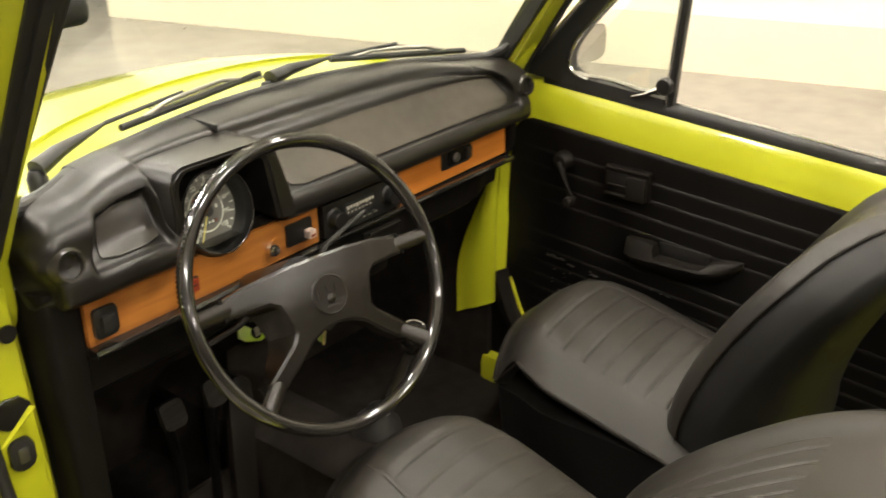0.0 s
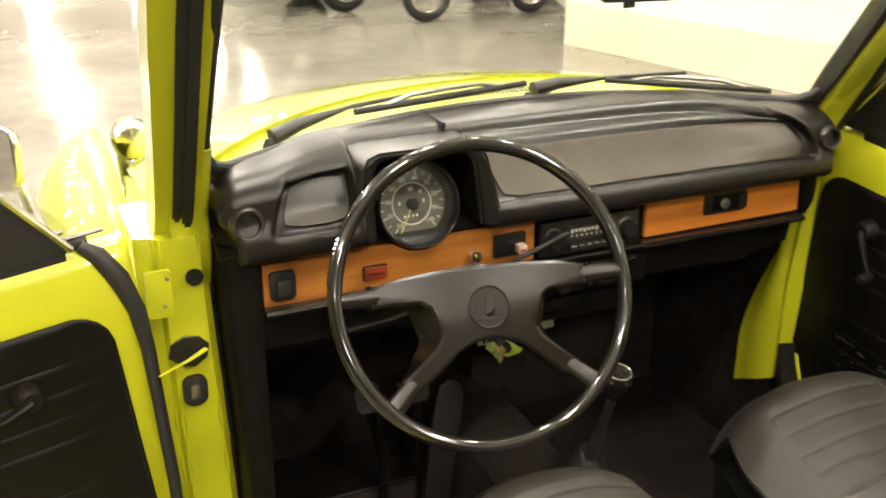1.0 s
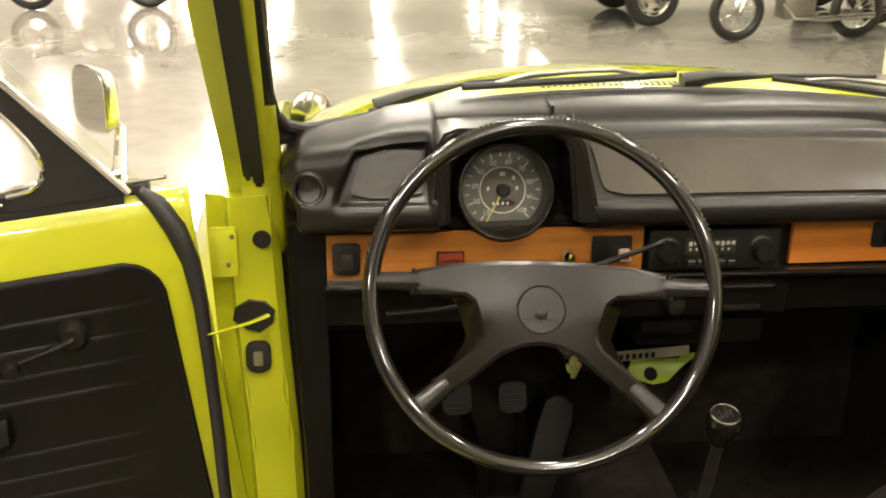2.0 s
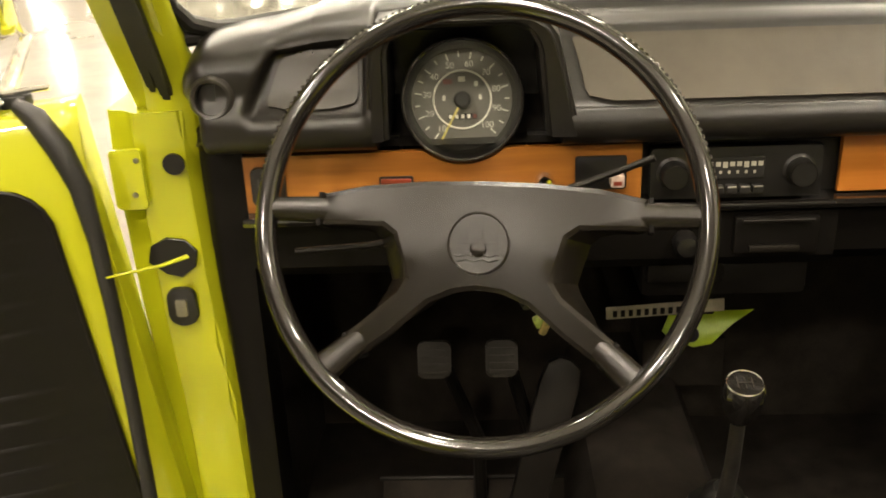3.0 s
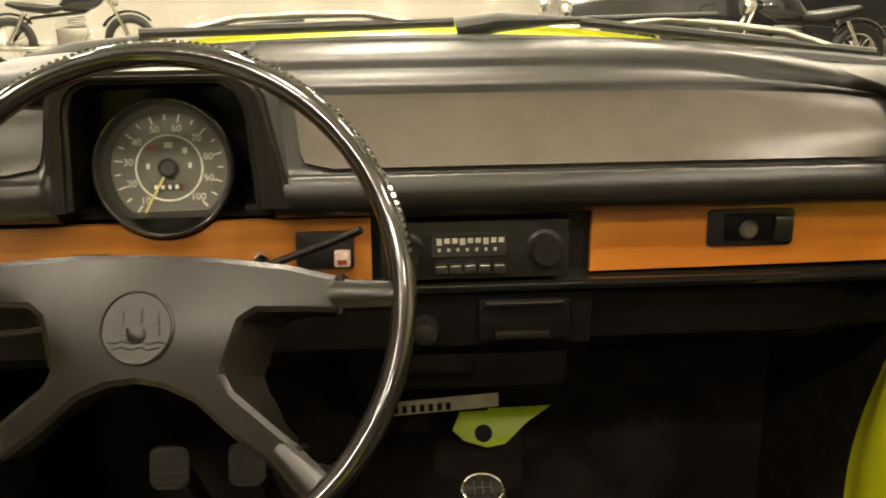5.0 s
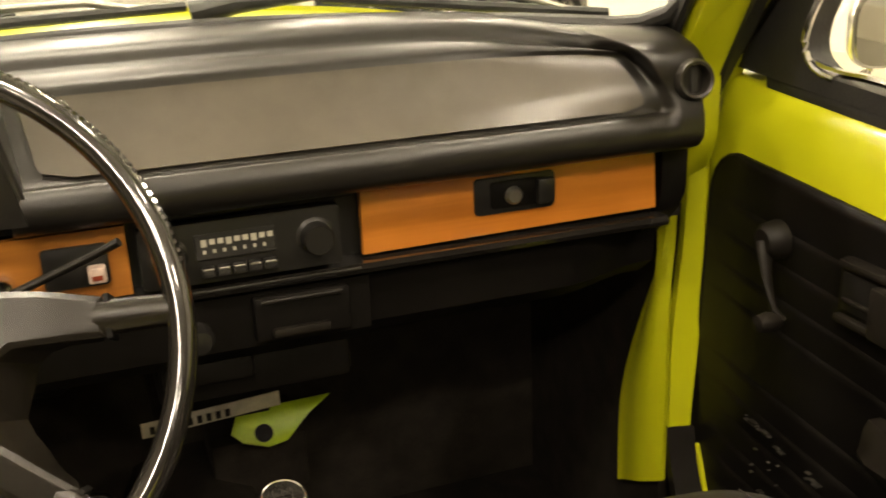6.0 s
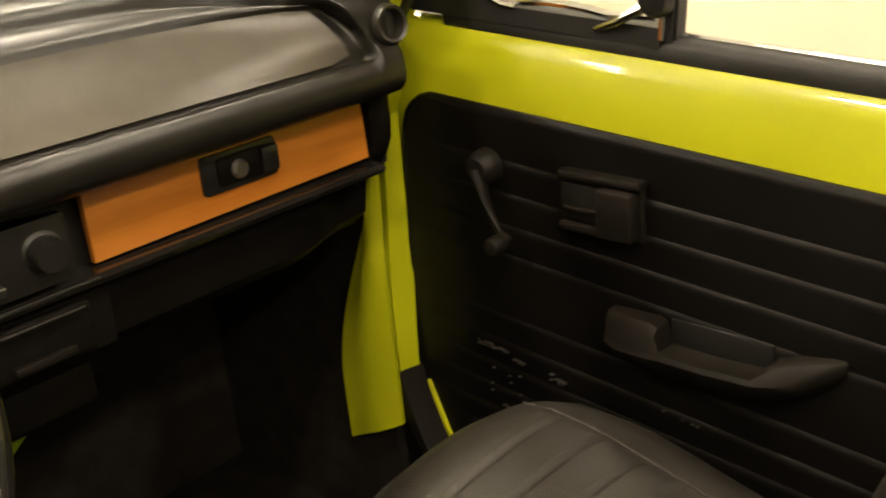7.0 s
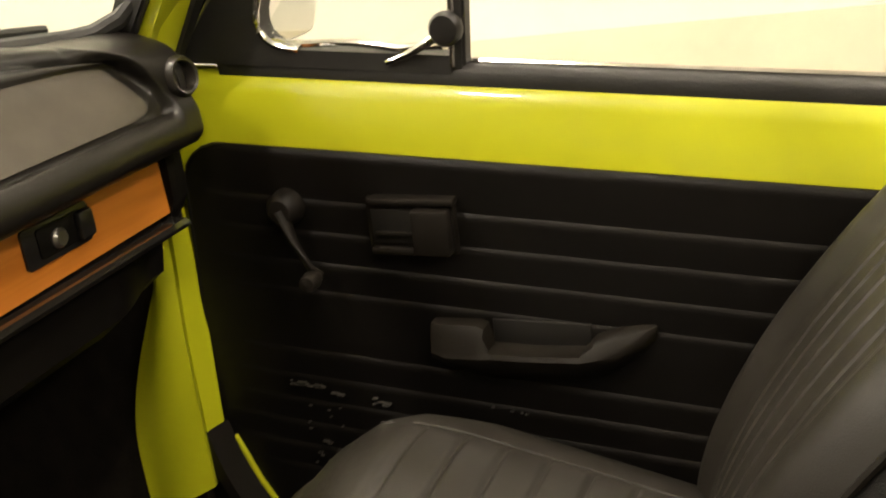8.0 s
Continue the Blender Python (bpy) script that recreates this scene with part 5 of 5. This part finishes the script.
belt = thing("seat_belt_buckle", "black seat belt buckle with orange release button", "seat belt", at=(0.047, -0.552, 0.550))
part("buckle", box(-0.014, 0.014, -0.03, 0.03, 0.0, 0.05, 0.006), PLASTIC, belt)
part("release_button", box(-0.010, 0.010, -0.034, -0.022, 0.030, 0.048, 0.003), ORANGE, belt, "orange release button")
part("buckle_stalk", box(-0.008, 0.008, -0.012, 0.012, -0.12, 0.004, 0.002), STEEL, belt)

# ---- pedals, lever, tunnel parts ----


def pedal(name, label, x, y, z, w, h, foot):
    p = thing(name, label, "pedal", "foot pedals", at=(x, y, z))
    part("pad", prism(rounded(-w / 2, w / 2, -h / 2, h / 2, 0.008), (0, 0, 0), (1, 0, 0), (0, 0.35, 0.94), 0.012, 0.003), PEDAL, p, "worn rubber pedal pad")
    for k in range(4):
        zz = -h / 2 + h * (k + 1) / 5
        part("pad_rib", bar_on(Vector((0, zz * 0.35 - 0.0115, zz * 0.94 + 0.003)), Vector((1, 0, 0)), Vector((0, 0.35, 0.94)), Vector((0, -0.94, 0.35)), w * 0.8, 0.003, 0.002), PEDAL, p)
    part("arm", tube([(0, 0.004, 0), (0.012, 0.03, -h * 0.7), (foot, 0.07, -0.16), (foot, 0.075, 0.335 - z)], [0.008, 0.008, 0.009, 0.009], 10), UNDER, p, "dark steel pedal arm")


pedal("clutch_pedal", "worn grey rubber clutch pedal on a steel arm", -0.316, 0.105, 0.642, 0.040, 0.044, 0.05)
pedal("brake_pedal", "worn grey rubber brake pedal on a steel arm", -0.236, 0.105, 0.642, 0.038, 0.044, 0.04)
acc = thing("accelerator_pedal", "long grey rubber accelerator pedal", "pedal", "foot pedals", at=(-0.232, 0.065, 0.34))
up = Vector((0.27, 0.30, 0.915)).normalized()
part("treadle", prism([(-0.020, 0.0), (0.022, 0.0), (0.026, 0.245), (0.022, 0.27), (0.008, 0.28), (-0.008, 0.28), (-0.020, 0.27), (-0.024, 0.245)], (0, 0.0, 0.02), Vector((1, 0, 0)) - up * up.x, up, 0.014, 0.004), TRIM, acc, "long rubber treadle")
part("pedal_foot", box(-0.02, 0.02, -0.01, 0.04, 0.0, 0.03, 0.004), STEEL, acc)


def floor_mat():
    """A ribbed rubber mat that climbs the toe board, with a raised worn edge."""
    t = thing("floor_mat", "black ribbed rubber floor mat with a worn edge", "floor mat", at=(-0.275, 0.0, 0.34))
    prof = [(-0.30, 0.004), (0.10, 0.006), (0.15, 0.022), (0.205, 0.058)]
    part("mat", loft([[Vector((x, y, z)) for y, z in prof] + [Vector((x, y, z - 0.004)) for y, z in prof[::-1]] for x in steps(-0.125, 0.165, 6)]), CARPET, t)
    part("mat_edge", tube([(x, 0.204, 0.060) for x in steps(-0.13, 0.17, 6)], 0.0035, 8), TRIM, t, "worn raised edge")
    for k in range(9):
        x = -0.105 + 0.030 * k
        part("mat_rib", box(x - 0.002, x + 0.002, -0.28, 0.09, 0.004, 0.009, 0.001, 1), UNDER, t)


floor_mat()

lever = thing("gear_lever", "gear lever with round black knob and shift pattern", "gear lever", at=(-0.011, -0.118, 0.49))
part("shaft", tube([(0.015, 0.10, 0.0), (0.010, 0.05, 0.11), (0.0, 0.004, 0.205)], [0.010, 0.008, 0.007], 12), STEEL, lever, "thin steel shaft")
part("boot", lathe([(0.045, 0.0), (0.040, 0.02), (0.026, 0.035), (0.022, 0.05), (0.012, 0.06)], (0.015, 0.10, 0.0), (0, -0.2, 1), 24), RUBBER, lever, "black rubber boot")
part("knob", lathe([(0.0, -0.025), (0.010, -0.024), (0.016, -0.012), (0.020, 0.0), (0.0215, 0.012), (0.020, 0.022), (0.0185, 0.025), (0.0, 0.0255)], (0, 0.0, 0.222), (0, -0.25, 0.97), 28), RIM, lever, "round black knob")
part("knob_ring", torus((0, -0.006, 0.246), (0, -0.25, 0.97), 0.0172, 0.0012, 28, 8), CHROME, lever)
for dx in (-0.007, 0.0, 0.007):
    part("pattern_bar", bar_on(Vector((dx, -0.0065, 0.2472)), Vector((0, 0.97, 0.25)), Vector((1, 0, 0)), Vector((0, -0.25, 0.97)), 0.014, 0.0008, 0.0004), PEDAL, lever)
part("pattern_bar", bar_on(Vector((0, -0.0065, 0.2474)), Vector((1, 0, 0)), Vector((0, 0.97, 0.25)), Vector((0, -0.25, 0.97)), 0.014, 0.0008, 0.0004), PEDAL, lever)

brk = thing("tunnel_bracket", "bare yellow-green painted metal bracket with a hole", "bracket", at=(0.0, 0.33, 0.56))
part("bracket_plate", prism([(-0.004, -0.006), (0.008, 0.020), (0.128, 0.022), (0.096, 0.002), (0.064, -0.026), (0.040, -0.030), (0.010, -0.020)], (0.0, 0.0, 0.0), (1, 0, 0), (0, 0.55, 0.83), 0.004, 0.001), GREENPAINT, brk, "yellow-green painted metal")
part("bracket_hole", lathe([(0.0, 0.0055), (0.0115, 0.0055), (0.0115, 0.002), (0.0, 0.002)], (0.036, -0.0066, -0.0100), (0, -0.83, 0.55), 24), UNDER, brk, "dark round hole")
part("bracket_foot", box(-0.03, 0.09, 0.0, 0.12, -0.10, -0.02, 0.006), CARPET, brk)
lab = thing("label_strip", "long pale label strip with dark printed bars", "label", at=(-0.036, 0.144, 0.676))
part("strip", prism([(-0.072, -0.006), (0.070, 0.002), (0.070, 0.017), (-0.072, 0.009)], (0, 0, 0), (1, 0, 0), (0, 0.3, 0.95), 0.003, 0.0006), IVORY, lab, "pale worn strip")
for k in range(9):
    part("print_bar", box(-0.064 + 0.0095 * k, -0.059 + 0.0095 * k, -0.0042, -0.0026, -0.002 + 0.0005 * k, 0.006 + 0.0005 * k), TRIM, lab)
part("strip_holder", box(-0.06, 0.06, 0.004, 0.310, -0.006, 0.008, 0.003), CARPET, lab)
hb = thing("heater_box", "black heater housing under the dashboard", "heater", at=(0.0, 0.02, 0.79))
part("housing", box(-0.09, 0.085, -0.006, 0.30, -0.030, 0.012, 0.008), UNDER, hb)
part("housing_front", box(-0.085, -0.005, -0.014, 0.0, -0.010, 0.012, 0.004), UNDER, hb)

# ---- interior mirror, wipers ----
rm = thing("rear_view_mirror", "interior rear view mirror with cream housing", "mirror", at=(0.070, -0.03, 1.275))
rm.rotation_euler = (radians(-14), 0, 0)
part("mirror_shell", box(-0.105, 0.105, -0.012, 0.014, -0.030, 0.034, 0.012, 3), IVORY, rm, "cream mirror housing")
part("mirror_pane", box(-0.100, 0.100, -0.0145, -0.0115, -0.026, 0.030, 0.001, 1), MIRRORGLASS, rm, "mirror glass")
part("mirror_frame", tube([(-0.098, -0.012, -0.030), (0.0, -0.012, -0.033), (0.098, -0.012, -0.030), (0.105, -0.012, 0.0), (0.098, -0.012, 0.034), (-0.098, -0.012, 0.034), (-0.105, -0.012, 0.0), (-0.098, -0.012, -0.030)], 0.004, 8), RUBBER, rm, "dark rim")
part("mirror_stem", tube([(-0.06, 0.014, 0.02), (-0.10, -0.05, 0.15), (-0.125, -0.205, 0.295)], 0.006, 10), CHROME, rm, "chrome mirror stem")
part("mirror_tab", box(-0.060, -0.048, -0.010, 0.004, -0.042, -0.028, 0.002), RUBBER, rm)


def wiper(name_label, p0, p1, p2, b0, b1):
    w = thing("windscreen_wiper", name_label, "windscreen wiper", "windscreen wipers")
    part("wiper_arm", tube([p0, Vector(p0).lerp(Vector(p1), 0.33) + Vector((0, 0, 0.004)), p1], [0.017, 0.013, 0.0035], 12, flat=0.75), RUBBER, w, "matt black wiper arm")
    part("wiper_arm_tip", tube([p1, p2], [0.0035, 0.003], 8), RUBBER, w)
    mid = (Vector(b0) + Vector(b1)) / 2 + Vector((0, 0, 0.012))
    part("wiper_bridge", tube([Vector(b0).lerp(Vector(b1), 0.12), Vector(b0).lerp(mid, 0.6) + Vector((0, 0, 0.004)), mid, Vector(b1).lerp(mid, 0.6) + Vector((0, 0, 0.004)), Vector(b0).lerp(Vector(b1), 0.88)], 0.0035, 8), STEEL, w, "slim metal bridge")
    part("wiper_blade", tube([b0, Vector(b0).lerp(Vector(b1), 0.5), b1], [0.005, 0.0055, 0.005], 8), RUBBER, w, "black rubber blade")
    return w


wiper("black windscreen wiper resting low across the glass", (-0.424, 0.160, 1.054), (-0.300, 0.185, 1.080), (-0.16, 0.190, 1.092), (-0.312, 0.128, 1.087), (-0.010, 0.190, 1.088))
wiper("black windscreen wiper resting low across the glass", (-0.008, 0.168, 1.082), (0.115, 0.162, 1.091), (0.242, 0.122, 1.097), (0.115, 0.158, 1.089), (0.385, 0.086, 1.062))
for px, py, pz in ((-0.424, 0.160, 1.03), (-0.008, 0.172, 1.055)):
    part("wiper_spindle", lathe([(0.014, -0.03), (0.014, 0.012), (0.009, 0.022), (0.0, 0.023)], (px, py, pz), (0, 0.2, 1), 20), PLASTIC, body)

# ---- vehicles across the showroom ----


def motorcycle(label, x, y, rz, k):
    """A parked motorcycle, front wheel along its own +x."""
    t = thing("motorcycle", label, "motorcycle", "parked motorcycles")
    t.matrix_basis = pose(x, y, 0, 0, 0, rz) @ Matrix.Scale(k, 4)
    for wx, nm in ((0.72, "front_wheel"), (-0.72, "rear_wheel")):
        w = part(nm, torus((wx, 0, 0.32), (0, 1, 0), 0.265, 0.055, 40, 10), RUBBER, t, "black motorcycle tyre")
        part("rim", torus((wx, 0, 0.32), (0, 1, 0), 0.215, 0.016, 36, 8), CHROME, w, "chrome rim")
        for q in range(14):
            a = math.pi * 2 * q / 14
            part("spoke", tube([(wx, 0.02 * (-1) ** q, 0.32), (wx + 0.21 * math.cos(a), 0, 0.32 + 0.21 * math.sin(a))], 0.004, 5), CHROME, w)
        part("hub", lathe([(0.05, -0.06), (0.05, 0.06)], (wx, 0, 0.32), (0, 1, 0), 16), STEEL, w)
    for s in (-0.07, 0.07):
        part("fork_leg", tube([(0.72, s, 0.32), (0.50, s, 0.85)], 0.018, 10), CHROME, t, "chrome fork leg")
        part("shock", tube([(-0.70, s * 1.5, 0.34), (-0.52, s * 1.5, 0.68)], 0.022, 10), CHROME, t)
        part("exhaust", tube([(0.22, s * 1.4, 0.42), (0.10, s * 1.9, 0.26), (-0.30, s * 2.0, 0.25), (-0.85, s * 2.0, 0.28)], [0.022, 0.024, 0.036, 0.04], 12), CHROME, t, "chrome exhaust")
    part("engine", box(-0.16, 0.22, -0.12, 0.12, 0.24, 0.50, 0.03), STEEL, t, "finned grey engine")
    for q in range(4):
        part("cylinder_fin", box(-0.02, 0.20, -0.10, 0.10, 0.51 + 0.035 * q, 0.525 + 0.035 * q, 0.004), STEEL, t)
    part("frame", tube([(0.48, 0, 0.86), (0.20, 0, 0.68), (-0.45, 0, 0.62), (-0.70, 0, 0.33)], 0.022, 10), PLASTIC, t, "black frame tube")
    part("fuel_tank", tube([(0.42, 0, 0.84), (0.30, 0, 0.84), (0.05, 0, 0.80), (-0.08, 0, 0.74)], [0.06, 0.13, 0.12, 0.05], 18), NAVY, t, "dark fuel tank")
    part("saddle", tube([(-0.05, 0, 0.74), (-0.25, 0, 0.72), (-0.55, 0, 0.76), (-0.72, 0, 0.80)], [0.06, 0.13, 0.12, 0.06], 14, flat=0.45), PLASTIC, t, "black saddle")
    for wx in (0.72, -0.72):
        part("mudguard", tube([(wx + 0.36 * math.cos(a), 0, 0.32 + 0.36 * math.sin(a)) for a in steps(radians(40), radians(150), 8)], 0.05, 10, flat=0.35), NAVY, t, "dark mudguard")
    part("handlebar", tube([(0.30, -0.38, 1.02), (0.42, -0.25, 1.05), (0.47, 0, 0.95), (0.42, 0.25, 1.05), (0.30, 0.38, 1.02)], 0.014, 10), CHROME, t, "chrome handlebar")
    part("headlamp", lathe([(0.0, -0.12), (0.07, -0.09), (0.10, 0.0), (0.09, 0.03), (0.0, 0.04)], (0.58, 0, 0.84), (1, 0, 0), 24), CHROME, t, "chrome headlamp")
    return t


motorcycle("parked dark motorcycle with chrome forks and exhausts", 3.08, 6.80, 186, 0.72)
motorcycle("parked dark motorcycle far across the showroom floor", -2.85, 8.72, 8, 0.72)


def saloon(x, y, rz, k):
    t = thing("parked_car", "dark navy classic car with chrome bumper and bright wheels", "car")
    t.matrix_basis = pose(x, y, 0, 0, 0, rz) @ Matrix.Scale(k, 4)
    prof = [(-2.3, 0.35), (-2.35, 0.60), (-2.30, 0.82), (-1.4, 0.95), (-0.9, 1.0), (-0.45, 1.36), (0.9, 1.38), (1.5, 1.0), (2.25, 0.92), (2.35, 0.6), (2.3, 0.35)]
    rings = []
    for w, kz in ((-0.86, 0.90), (-0.84, 0.98), (-0.70, 1.0), (0.70, 1.0), (0.84, 0.98), (0.86, 0.90)):
        rings.append([Vector((a, w * (1 - 0.16 * smooth(0.95, 1.35, b)), 0.35 + (b - 0.35) * kz)) for a, b in prof])
    part("car_shell", loft(rings), NAVY, t, "dark navy painted car shell", angle=30)
    for wx in (-1.45, 1.40):
        for wy in (-0.78, 0.78):
            w = part("wheel", torus((wx, wy, 0.33), (0, 1, 0), 0.235, 0.095, 36, 10), RUBBER, t, "black tyre")
            part("rim", lathe([(0.0, -0.11), (0.05, -0.11), (0.06, -0.08), (0.16, -0.075), (0.185, -0.10), (0.195, -0.10), (0.20, 0.08), (0.0, 0.08)], (wx, wy, 0.33), (0, 1, 0) if wy < 0 else (0, -1, 0), 28), CHROME, w, "bright alloy rim")
            for q in range(5):
                a = math.pi * 2 * q / 5
                sgn = -1 if wy < 0 else 1
                part("rim_slot", tube([(wx + 0.10 * math.cos(a), wy + sgn * 0.086, 0.33 + 0.10 * math.sin(a)), (wx + 0.135 * math.cos(a), wy + sgn * 0.09, 0.33 + 0.135 * math.sin(a))], 0.03, 8), PLASTIC, w)
    part("front_bumper", box(-2.52, -2.36, -0.90, 0.90, 0.42, 0.60, 0.04, 3), CHROME, t, "chrome bumper")
    part("bumper_corner", box(-2.45, -1.98, -0.93, -0.86, 0.42, 0.60, 0.03, 3), CHROME, t, "chrome bumper corner")
    for wy in (-0.62, 0.62):
        part("headlamp", lathe([(0.0, 0.02), (0.07, 0.015), (0.09, 0.0), (0.09, -0.08)], (-2.36, wy, 0.72), (-1, 0, 0), 24), CHROME, t, "round headlamp")
    for s in (-1, 1):
        part("side_window", prism([(-0.55, 1.02), (1.25, 1.02), (0.85, 1.32), (-0.40, 1.31)], (0, s * 0.835 if s < 0 else 0.82, 0.0), (1, 0, 0), (0, -s * 0.18, 1), 0.012 * (1 if s < 0 else -1)), PLASTIC, t, "dark side glass")
    return t


saloon(3.12, 8.10, 2, 0.72)
